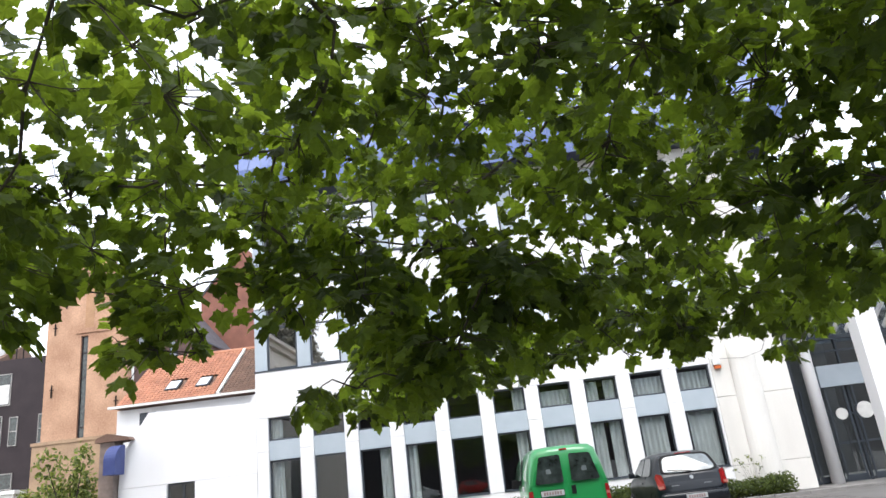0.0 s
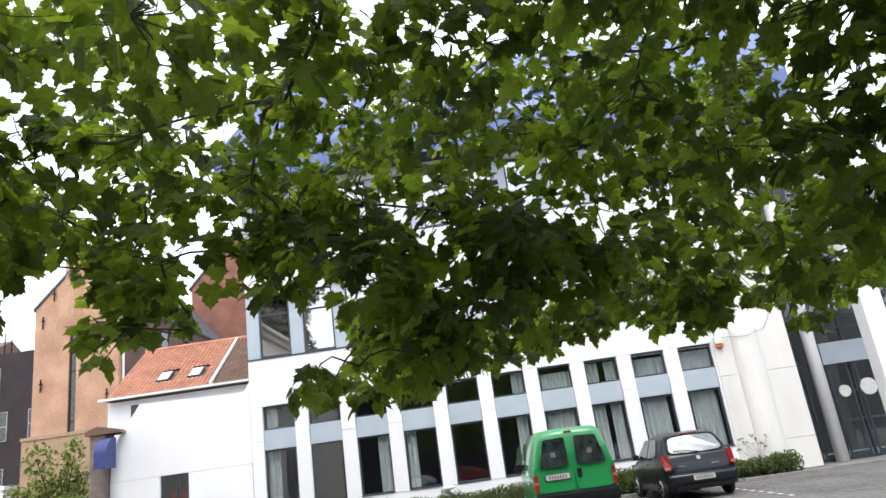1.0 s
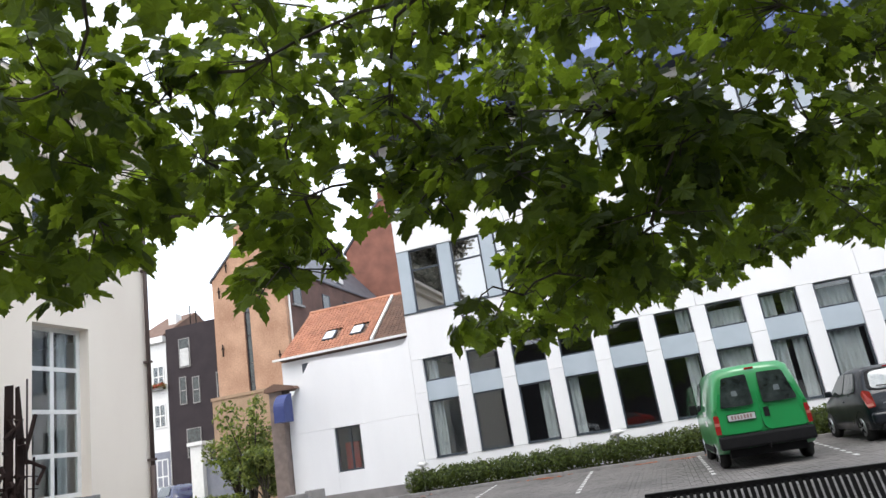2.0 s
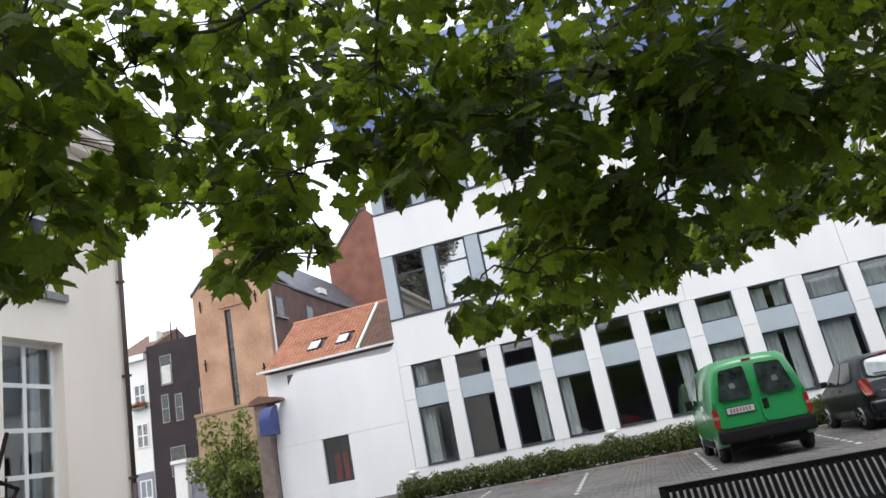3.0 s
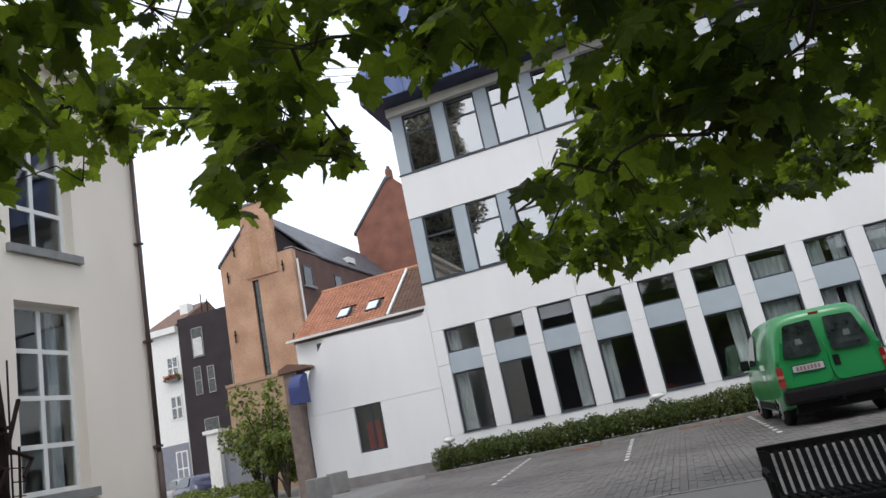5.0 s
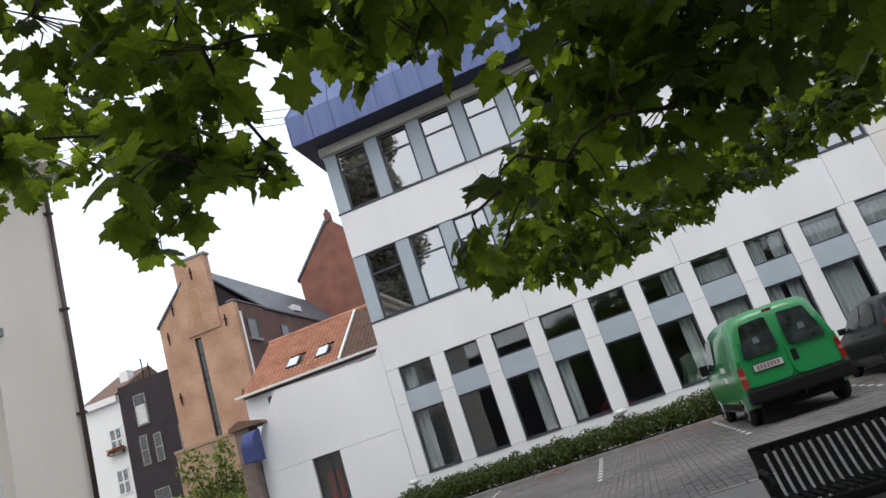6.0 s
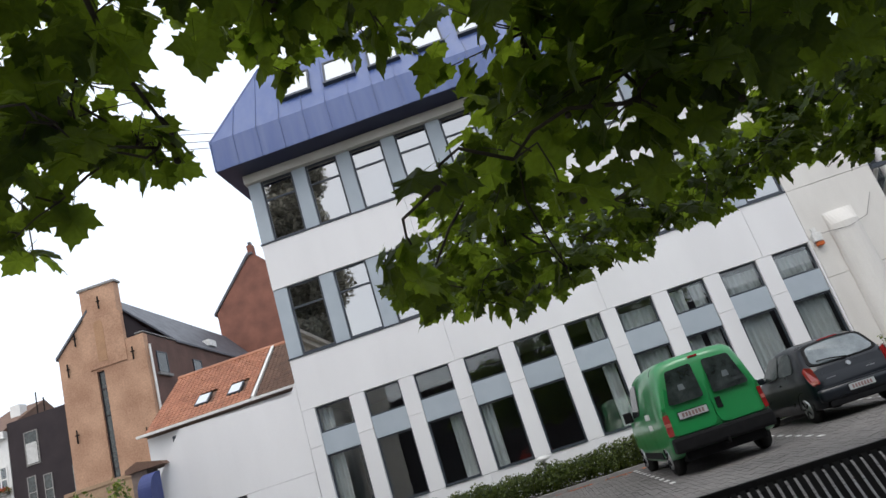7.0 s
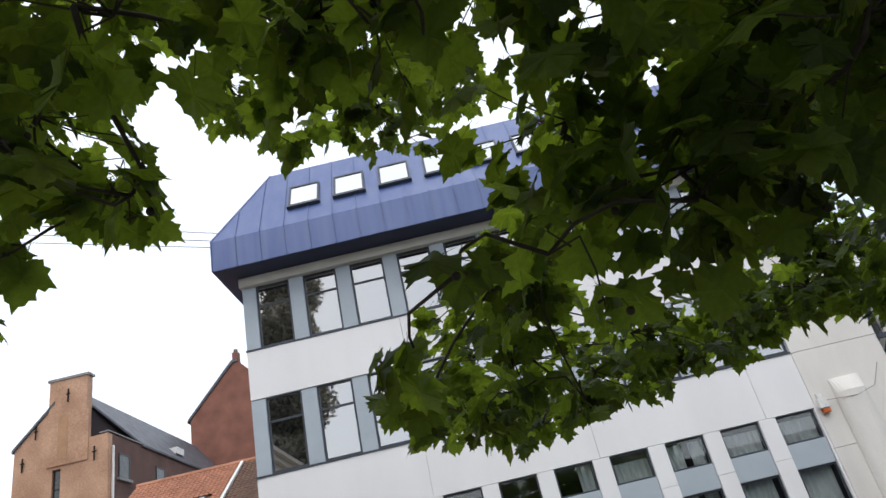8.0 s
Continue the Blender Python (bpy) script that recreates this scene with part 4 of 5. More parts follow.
part("door_handle", boxed((0.06, 0.16, -0.048, -0.03, 0.9, 1.08), bevel=0.01), BLACK_PLASTIC, van, "black door handle recess")
number_plate(van, -0.36, -0.041, 0.96)
part("windscreen", plate_on([(-0.66, 3.46, 1.28), (0.66, 3.46, 1.28), (0.58, 2.9, 1.82), (-0.58, 2.9, 1.82)], 0.02, (0, 0.7, 0.7)), CAR_GLASS, van)

car = thing("car", "dark grey rounded hatchback parked beside the van", "car", pose(12.0, -5.25, 0, 0, 0, 3.0))
part("body", skin([
    (-0.02, 0.38, 0.62, 0.70, 0.60, 0.66, 0.52), (0.03, 0.30, 0.72, 0.84, 0.76, 0.79, 0.62), (0.10, 0.26, 0.86, 1.00, 0.815, 0.83, 0.68), (0.22, 0.24, 0.93, 1.17, 0.83, 0.84, 0.67), (0.38, 0.24, 0.96, 1.37, 0.83, 0.845, 0.65), (0.52, 0.23, 0.965, 1.475, 0.83, 0.845, 0.63),
    (0.8, 0.22, 0.96, 1.535, 0.83, 0.84, 0.62), (1.3, 0.22, 0.95, 1.55, 0.83, 0.835, 0.61), (1.8, 0.22, 0.94, 1.53, 0.83, 0.83, 0.60), (2.2, 0.22, 0.93, 1.43, 0.82, 0.83, 0.58),
    (2.6, 0.22, 0.92, 1.2, 0.81, 0.82, 0.58), (2.95, 0.24, 0.88, 1.03, 0.8, 0.81, 0.6), (3.4, 0.26, 0.74, 0.9, 0.74, 0.77, 0.55), (3.62, 0.30, 0.6, 0.76, 0.62, 0.66, 0.46), (3.72, 0.34, 0.55, 0.64, 0.46, 0.5, 0.36)]), GREYCAR, car, smooth=True)
hatch = part("tailgate", plate_on([(-0.66, 0.012, 0.60), (0.66, 0.012, 0.60), (0.70, 0.085, 0.97), (-0.70, 0.085, 0.97)], 0.028, (0, -1, 0.2)), GREYCAR, car)
rear = part("rear_window", plate_on([(-0.72, 0.125, 1.01), (0.72, 0.125, 1.01), (0.60, 0.44, 1.44), (0.0, 0.42, 1.475), (-0.60, 0.44, 1.44)], 0.03, (0, -0.8, 0.6), 0.24), BLACK_PLASTIC, car, "black rubber window surround")
part("pane", plate_on([(-0.65, 0.118, 1.04), (0.65, 0.118, 1.04), (0.54, 0.395, 1.41), (0.0, 0.38, 1.44), (-0.54, 0.395, 1.41)], 0.02, (0, -0.8, 0.6), 0.24), BRIGHT_GLASS, rear, "pale rear window, bright sky partly put into its colour")
part("wiper", tube(bmesh.new(), [(0.04, 0.075, 1.05), (-0.25, 0.09, 1.10), (-0.52, 0.115, 1.12)], 0.014, 6), BLACK_PLASTIC, car)
bm = bmesh.new()
bmesh.ops.create_cone(bm, cap_ends=True, segments=18, radius1=0.05, radius2=0.045, depth=0.02, matrix=pose(0, 0.035, 0.92, 80))
part("badge", bm, STEEL, hatch, "plain round chrome badge")
for x in (-0.52, 0.26):
    part("model_bar", boxed((x, x + 0.18, 0.0, 0.012, 0.745, 0.77)), STEEL, hatch, "small chrome lettering bar")
part("bumper", boxed((-0.80, 0.80, -0.09, 0.3, 0.34, 0.60), bevel=0.075), GREYCAR, car, "dark grey bumper", True)
part("bumper_ledge", boxed((-0.72, 0.72, -0.075, 0.06, 0.585, 0.612), bevel=0.012), GREYCAR, car)
part("lower_bumper", boxed((-0.68, 0.68, -0.06, 0.2, 0.23, 0.35), bevel=0.03), BLACK_PLASTIC, car)
part("roof_brake_light", boxed((-0.2, 0.2, 0.40, 0.46, 1.475, 1.51), bevel=0.012), RED_LENS, car, "red roof brake light")
for s in (-1, 1):
    lamp = part("tail_light", plate_on([(s * 0.66, 0.015, 0.70), (s * 0.81, 0.06, 0.68), (s * 0.845, 0.20, 0.98), (s * 0.80, 0.17, 1.06), (s * 0.69, 0.075, 1.02)], 0.04, (s * 0.35, -1, 0.1), 0.2), RED_LENS, car, "red tail light")
    part("lens", plate_on([(s * 0.71, -0.028, 0.72), (s * 0.825, 0.01, 0.71), (s * 0.83, 0.03, 0.77), (s * 0.715, -0.02, 0.78)], 0.012, (s * 0.35, -1, 0.1)), CLEAR_LENS, lamp, "pale reversing lens")
    part("side_window", plate_on([(s * 0.835, 0.62, 1.02), (s * 0.83, 1.42, 1.0), (s * 0.66, 1.40, 1.44), (s * 0.68, 0.80, 1.42)], 0.02, (s, 0, 0.4)), CAR_GLASS, car)
    part("side_window", plate_on([(s * 0.83, 1.50, 1.0), (s * 0.83, 2.5, 0.98), (s * 0.655, 1.95, 1.43), (s * 0.66, 1.48, 1.44)], 0.02, (s, 0, 0.4)), CAR_GLASS, car)
    part("door_handle", boxed((min(s * 0.83, s * 0.865), max(s * 0.83, s * 0.865), 1.5, 1.68, 0.83, 0.86), bevel=0.01), GREYCAR, car)
    part("wheel_arch", tube(bmesh.new(), [(s * 0.815, 0.66 + 0.34 * math.cos(k * math.pi / 10), 0.29 + 0.34 * math.sin(k * math.pi / 10)) for k in range(11)], 0.03, 6), BLACK_PLASTIC, car)
    wheel(car, s * 0.75, 0.66, 0.295, 0.175, s)
    wheel(car, s * 0.75, 3.08, 0.295, 0.175, s)
    part("wing_mirror", boxed((min(s * 0.84, s * 1.0), max(s * 0.84, s * 1.0), 2.25, 2.35, 0.98, 1.12), bevel=0.03), GREYCAR, car)
number_plate(car, 0.0, -0.092, 0.49)


def parked_car(m, paint, label, group=""):
    """A plain small hatchback, seen only from afar."""
    one = thing("car", label, "car", m, group)
    part("body", skin([(0.0, 0.36, 0.62, 0.72, 0.62, 0.70, 0.55), (0.2, 0.26, 0.84, 1.02, 0.79, 0.81, 0.66), (0.6, 0.24, 0.92, 1.44, 0.82, 0.83, 0.56), (1.9, 0.22, 0.93, 1.5, 0.82, 0.83, 0.56), (2.7, 0.22, 0.92, 1.1, 0.81, 0.82, 0.56), (3.7, 0.3, 0.6, 0.76, 0.6, 0.65, 0.5)]), paint, one, smooth=True)
    for s in (-1, 1):
        part("side_window", plate_on([(s * 0.825, 0.62, 1.0), (s * 0.83, 2.45, 0.98), (s * 0.62, 1.95, 1.42), (s * 0.62, 0.85, 1.42)], 0.02, (s, 0, 0.4)), CAR_GLASS, one)
        wheel(one, s * 0.735, 0.68, 0.295, 0.175, s)
        wheel(one, s * 0.735, 3.0, 0.295, 0.175, s)
    return one


parked_car(pose(-19.3, 12.5, 0, 0, 0, 60), STEEL, "silver hatchback parked in the lane")
parked_car(pose(-16.2, 9.6, 0, 0, 0, 60), mat("dark_blue_car_paint", (0.015, 0.022, 0.07), (0.012, 0.018, 0.06), 0.25, 2, 60, 0.0, coat=0.6, grain=0.05), "dark blue hatchback parked in the lane")
# parked across the square, mirrored in the ground-floor windows
parked_car(pose(2.4, -56.5, 0, 0, 0, -90), RED_CLOTH, "red hatchback parked across the square", "cars across the square")
parked_car(pose(-3.4, -56.5, 0, 0, 0, -90), LAMP_WHITE, "white hatchback parked across the square", "cars across the square")

# ================================================================ street furniture
bench = thing("bench", "black metal slatted bench with armrests on the square", "bench", pose(6.8, -15.2, 0))
BL = 2.4
profile = [(0.02, 0.60), (-0.03, 0.55), (-0.12, 0.40), (-0.17, 0.335), (-0.24, 0.315), (-0.42, 0.33), (-0.55, 0.335), (-0.58, 0.30)]
top_z = 0.60
slat = bmesh.new()
for (y0, z0), (y1, z1) in zip(profile, profile[1:]):
    d = Vector((0, y1 - y0, z1 - z0)).normalized()
    nrm = Vector((0, -d.z, d.y)) * 0.007
    vs = [slat.verts.new((x, y + k * nrm.y, z + k * nrm.z)) for x in (-0.018, 0.018) for (y, z) in ((y0, z0), (y1, z1)) for k in (-1, 1)]
    for a in ((0, 1, 3, 2), (4, 6, 7, 5), (0, 4, 5, 1), (2, 3, 7, 6), (1, 5, 7, 3), (0, 2, 6, 4)):
        slat.faces.new([vs[i] for i in a])
slat_mesh = mesh_of("slat", slat, BLACK_METAL)
for i in range(41):
    piece("slat", slat_mesh, bench, 0.06 + i * 0.057, 0, 0)
part("top_rail", boxed((0, BL, 0.0, 0.05, top_z - 0.03, top_z + 0.025), bevel=0.01), BLACK_METAL, bench)
part("front_rail", boxed((0, BL, -0.61, -0.565, 0.27, 0.325), bevel=0.01), BLACK_METAL, bench)
part("rear_seat_rail", boxed((0.03, BL - 0.03, -0.2, -0.14, 0.27, 0.315)), BLACK_METAL, bench)
for x in (0.0, BL - 0.05):
    part("end_plate", prism([(0.03, 0.60), (-0.04, 0.60), (-0.19, 0.34), (-0.6, 0.345), (-0.6, 0.28), (-0.18, 0.27), (-0.02, 0.42)], "x", x, x + 0.05), BLACK_METAL, bench)
for x in (0.0, BL):
    part("armrest", tube(bmesh.new(), [(x, -0.08, 0.45), (x, -0.2, 0.5), (x, -0.5, 0.5), (x, -0.56, 0.46), (x, -0.57, 0.34)], 0.018, 8), BLACK_METAL, bench)
for x in (0.35, BL - 0.75):
    part("foot", boxed((x, x + 0.4, -0.5, -0.1, 0.0, 0.27), bevel=0.02), PLINTH, bench, "grey concrete foot")
for x, y, h in ((-3.3, -3.2, 0.62), (-3.85, -1.0, 0.6), (-5.5, -4.0, 0.6)):
    st = solid("bollard", boxed((-0.24, 0.24, -0.24, 0.24, 0.0, h), bevel=0.025), KERB, "squat grey concrete block bollard on the paving", "bollard", "concrete bollards by the wing")
    st.location, st.rotation_euler = (x, y, 0), (0, 0, 0.15 + 0.2 * x)
solid("dish_lamp", tube(bmesh.new(), [(5.75, -0.75, 0.0), (5.75, -0.75, 0.82), (5.75, -0.75, 0.88), (5.75, -0.75, 0.97)], [0.04, 0.04, 0.22, 0.12], 14), LAMP_WHITE, "low white garden lamp in the hedge", "garden lamp", smooth=True)
solid("dish_lamp", tube(bmesh.new(), [(-0.25, -0.75, 0.0), (-0.25, -0.75, 0.78), (-0.25, -0.75, 0.84), (-0.25, -0.75, 0.93)], [0.04, 0.04, 0.2, 0.1], 14), LAMP_WHITE, "low white garden lamp in the hedge", "garden lamp", smooth=True)
siren = thing("alarm_siren", "white alarm siren with orange flasher on the wall", "alarm")
part("case", boxed((14.66, 14.9, -0.16, 0.0, 4.05, 4.3), bevel=0.02), LAMP_WHITE, siren)
part("flasher", boxed((14.7, 14.9, -0.14, -0.02, 3.93, 4.046), bevel=0.015), ORANGE_LENS, siren, "orange flasher")
part("bracket", boxed((14.72, 14.84, -0.1, 0.0, 4.304, 4.45)), LAMP_WHITE, siren)

# rusted steel sculpture in front of the cream house: plates, rods, a ladder and bolted scraps
sculpture = thing("sculpture", "abstract sculpture of dark rusted steel plates and rods", "sculpture")
for outline, x in (([(-14.1, 2.2), (-13.72, 3.42), (-13.58, 3.46), (-13.5, 1.1), (-13.62, 1.1)], -3.0), ([(-13.45, 0.0), (-13.47, 3.4), (-13.18, 3.42), (-13.16, 2.95), (-13.1, 0.0)], -3.1), ([(-13.17, 1.4), (-13.17, 2.9), (-12.99, 2.92), (-12.95, 1.4)], -3.15), ([(-12.98, 0.0), (-12.96, 3.38), (-12.82, 3.4), (-12.8, 0.0)], -3.05), ([(-12.76, 0.0), (-12.78, 3.36), (-12.73, 3.38), (-12.62, 2.4), (-12.64, 0.0)], -3.02)):
    part("plate", prism(outline, "x", x - 0.04, x), RUST, sculpture)
random.seed(4)
for p, q, r in (((-3, -13.72, 3.4), (-3, -13.8, 3.9), 0.012), ((-3, -13.62, 3.4), (-3, -13.68, 3.86), 0.012), ((-3, -12.6, 0), (-3, -12.6, 3.5), 0.015), ((-3, -12.5, 0.3), (-3, -12.46, 2.2), 0.02), ((-3, -12.62, 2.3), (-2.98, -12.45, 2.9), 0.035), ((-3, -12.6, 2.15), (-2.98, -12.25, 2.0), 0.03), ((-3, -12.25, 2.0), (-2.98, -12.42, 1.75), 0.03), ((-3, -14.1, 2.2), (-3, -14.25, 2.28), 0.02), ((-3.0, -13.55, 0.0), (-3, -13.54, 3.3), 0.03)):
    part("rod", tube(bmesh.new(), [p, q], r, 6), RUST, sculpture)
for k in range(5):
    part("rung", tube(bmesh.new(), [(-3, -13.74 - 0.013 * k, 3.5 + 0.085 * k), (-3, -13.63 - 0.01 * k, 3.48 + 0.085 * k)], 0.008, 5), RUST, sculpture)
for k in range(9):
    part("rung", tube(bmesh.new(), [(-3, -12.6, 0.5 + 0.2 * k), (-3, -12.38, 0.48 + 0.2 * k)], 0.01, 5), RUST, sculpture)
for k in range(22):
    z, y = random.uniform(1.2, 2.9), random.uniform(-13.4, -12.75)
    part("scrap", tube(bmesh.new(), [(-2.98, y, z), (-2.92, y + random.uniform(-0.12, 0.12), z + random.uniform(-0.25, 0.1)), (-2.94, y + random.uniform(-0.15, 0.15), z - 0.3)], [0.05, 0.04, 0.025], 6), RUST, sculpture)
for k in range(8):
    part("bracket", boxed((-3.0, -2.93, -13.52 + 0.11 * k, -13.44 + 0.11 * k, 1.5 + 0.19 * ((k * 3) % 8), 1.56 + 0.19 * ((k * 3) % 8)), bevel=0.01), RUST, sculpture)
solid("paving_slab", boxed((-3.5, -2.6, -14.0, -12.3, 0.0, 0.03)), KERB, "low concrete slab under the sculpture", "plinth")

# overhead wires
for k, (z0, z1) in enumerate(((17.4, 13.9), (16.9, 13.6), (16.5, 13.35))):
    bm = tube(bmesh.new(), [(-26.0, 1.0, z0 + 3.6 - 0.5 * k), (-9, 0.6, (z0 + z1) / 2 + 0.9), (-0.97, 0.4, z1)], 0.012, 5)
    solid("overhead_wire", bm, BLACK_METAL, "thin overhead wire running to the blue eaves", "wire", "overhead wires")


# ================================================================ hedges and bushes
def leaf_cloud(name, centres, radii, count, size, material, seed, parent, label=""):
    """Many small folded leaves through a set of round clumps."""
    rng = np.random.default_rng(seed)
    centres, radii = np.array(centres, float), np.array(radii, float)
    which = rng.choice(len(centres), count, p=(radii.prod(1) ** 0.67) / (radii.prod(1) ** 0.67).sum())
    d = rng.normal(size=(count, 3))
    d /= np.linalg.norm(d, axis=1)[:, None]
    p = centres[which] + d * radii[which] * rng.uniform(0.55, 1.08, (count, 1))
    p[:, 2] = np.maximum(p[:, 2], 0.07)
    u = rng.normal(size=(count, 3))
    u /= np.linalg.norm(u, axis=1)[:, None]
    v = np.cross(u, d + 0.4 * rng.normal(size=(count, 3)))
    v /= np.linalg.norm(v, axis=1)[:, None] + 1e-9
    s = (size * rng.uniform(0.6, 1.3, count))[:, None]
    quad = np.stack([p - u * s, p - v * s * 0.5, p + u * s, p + v * s * 0.5], 1).reshape(-1, 3)
    me = bpy.data.meshes.new(name)
    me.from_pydata(quad.tolist(), [], np.arange(4 * count).reshape(-1, 4).tolist())
    me.materials.append(material)
    ob = new(name, me)
    ob.parent = parent
    return tagged(ob, label, kind="stuff")


def hedge(x0, x1, y, h, seed, label):
    root = thing("hedge", label, "hedge")
    rng = random.Random(seed)
    cs, rs, x = [], [], x0
    while x < x1:
        cs.append((x + rng.uniform(-0.05, 0.05), y + rng.uniform(-0.1, 0.1), h * 0.5))
        rs.append((0.3, rng.uniform(0.38, 0.46), h * rng.uniform(0.36, 0.6)))
        x += 0.22
    leaf_cloud("foliage", cs, rs, int(3600 * (x1 - x0)), 0.042, HEDGE_LEAF, seed, root)
    bm = bmesh.new()
    for i in range(int((x1 - x0) * 5)):
        xx = x0 + i * 0.2
        tube(bm, [(xx, y, 0.03), (xx + rng.uniform(-0.1, 0.1), y + rng.uniform(-0.15, 0.15), h * 0.8)], [0.012, 0.005], 5)
    part("stems", bm, BARK, root)
    return root


hedge(-0.55, 12.2, -0.78, 0.76, 11, "low clipped green hedge along the white wall")
hedge(13.3, 15.85, -0.85, 0.62, 12, "low clipped green hedge by the entrance pier")
wall_plant = thing("wall_shrub", "thin pale dry twigs growing against the white wall", "shrub")
bm = bmesh.new()
for k in range(9):
    tube(bm, [(14.95, -0.5, 0.05), (14.95 + 0.05 * (k - 4), -0.45, 0.6), (14.95 + 0.11 * (k - 4), -0.4, 0.85 + 0.06 * ((k * 5) % 7))], [0.006, 0.004, 0.002], 5)
part("twigs", bm, BARK, wall_plant)
leaf_cloud("foliage", [(14.95 + 0.11 * (k - 4), -0.4, 0.82 + 0.06 * ((k * 5) % 7)) for k in range(9)], [(0.09, 0.06, 0.06)] * 9, 130, 0.035, BUSH_LEAF, 26, wall_plant)
# planting strip before the cream house
strip = thing("shrub_border", "loose green shrubs and grass before the cream house", "shrub")
leaf_cloud("foliage", [(-3.4 + 0.1 * math.sin(3 * i), -11.6 + 0.3 * i, 0.3 + 0.08 * math.sin(2.3 * i)) for i in range(12)], [(0.35, 0.3, 0.36)] * 12, 5000, 0.05, BUSH_LEAF, 21, strip)
verge = thing("shrub_border", "low green shrubs along the lane verge", "shrub")
leaf_cloud("foliage", [(-8.6 - 0.35 * i, 2.2 + 0.28 * i + 0.3 * math.sin(2 * i), 0.25 + 0.2 * abs(math.sin(1.7 * i))) for i in range(26)], [(0.45, 0.4, 0.35)] * 26, 6500, 0.08, BUSH_LEAF, 22, verge)


def bush(name, x, y, h, w, seed, count, label, category):
    root = thing(name, label, category)
    rng = random.Random(seed)
    bm = bmesh.new()
    cs, rs = [], []
    for i in range(16):
        a, k = rng.uniform(0, 6.3), rng.uniform(0.3, 1)
        end = Vector((x + w * 0.8 * k * math.cos(a), y + w * 0.8 * k * math.sin(a), h * rng.uniform(0.35, 0.95)))
        tube(bm, [(x, y, 0), (x + 0.3 * (end.x - x), y + 0.3 * (end.y - y), 0.5 * end.z), end], [0.05, 0.03, 0.012], 6)
        cs.append(end)
        rs.append((w * rng.uniform(0.25, 0.42), w * rng.uniform(0.25, 0.42), h * rng.uniform(0.1, 0.2)))
    part("branchwork", bm, BARK, root)
    leaf_cloud("foliage", cs, rs, count, 0.1, BUSH_LEAF, seed, root)


bush("bush", -8.5, 3.0, 3.9, 1.25, 31, 2100, "tall loose green bush beside the gate pier", "bush")
bush("bush", -10.0, 4.4, 3.0, 1.3, 32, 2100, "leafy green bush by the gate", "bush")
bush("bush", -7.3, 1.9, 2.2, 0.9, 33, 2200, "small leafy bush at the foot of the pier", "bush")
# tall tree behind the cream house's court, mirrored in the upper windows
behind = thing("tree", "tall brownish-leaved tree standing behind the square", "tree")
part("trunk", tube(bmesh.new(), [(-13.0, -36.0, 0.0), (-13.1, -36.0, 10.0), (-12.8, -35.8, 24.0)], [0.45, 0.34, 0.12], 12), BARK, behind, smooth=True)
brng = random.Random(8)
knots = [(brng.uniform(-20, -7.4), -36 + brng.gauss(0, 1.6), brng.uniform(9, 30)) for _ in range(80)]
bm = bmesh.new()
for q in knots:
    tube(bm, [(-13.0, -36.0, max(5.0, q[2] - 6)), q], [0.1, 0.03], 6)
part("limbs", bm, BARK, behind)
leaf_cloud("crown", knots, [(2.2, 1.9, 2.0)] * 80, 130000, 0.24, MIRRORED_LEAF, 44, behind)
geraniums = thing("flower_box", "stone window box full of red geraniums", "flower box")
part("trough", boxed((-28.0, -26.9, FY - 0.35, FY - 0.08, 8.3, 8.5)), BARE_STONE, geraniums)
leaf_cloud("leaves", [(FLOWER_SPOT[0] + 0.25 * k, FLOWER_SPOT[1], FLOWER_SPOT[2]) for k in (-2, -1, 0, 1, 2)], [(0.25, 0.2, 0.25)] * 5, 300, 0.09, BUSH_LEAF, 51, geraniums)
leaf_cloud("flowers", [(FLOWER_SPOT[0] + 0.25 * k, FLOWER_SPOT[1] - 0.08, FLOWER_SPOT[2] + 0.05) for k in (-2, -1, 0, 1, 2)], [(0.22, 0.2, 0.22)] * 5, 160, 0.08, FLOWER, 52, geraniums)


# ================================================================ plane tree over the square
tree = thing("plane_tree", "broad plane tree with low leafy boughs spreading over the square", "tree")
TRUNK = Vector((11.8, -21.0, 0.0))
FORK = Vector((11.7, -20.9, 3.9))
HALF = [(0.14, -0.09), (0.31, -0.17), (0.36, -0.04), (0.51, -0.03), (0.47, 0.11), (0.56, 0.22), (0.73, 0.40), (0.56, 0.42), (0.50, 0.53), (0.36, 0.48), (0.35, 0.61), (0.40, 0.75), (0.25, 0.77), (0.20, 0.90), (0.09, 0.94)]
OUTLINE = [(0.0, 0.0)] + HALF + [(0.0, 1.14)] + [(-x, y) for x, y in reversed(HALF)]
leaf_pts = np.array([(x, y, 0.0) for x, y in [(0.0, 0.38)] + OUTLINE] + [(0.012, 0.0, 0.0), (-0.012, 0.0, 0.0), (-0.008, -0.55, 0.02), (0.008, -0.55, 0.02)])
leaf_pts[:, 2] = -0.22 * np.abs(leaf_pts[:, 0]) ** 1.4 - 0.13 * np.clip(leaf_pts[:, 1], 0, 2) ** 2 + 0.05 * np.sin(9 * leaf_pts[:, 0] + 4 * leaf_pts[:, 1])
N_OUT = len(OUTLINE)
leaf_faces = [(0, 1 + k, 1 + (k + 1) % N_OUT) for k in range(N_OUT)] + [(N_OUT + 1, N_OUT + 2, N_OUT + 3, N_OUT + 4)]
wood = bmesh.new()
seat, aim, size_of = [], [], []
trng = np.random.default_rng(5)


joints = [FORK, FORK + Vector((-1.6, 1.3, 0.55)), FORK + Vector((-1.2, 2.6, 0.35)), FORK + Vector((-2.6, 0.2, 0.5))]
shoots = []


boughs = []


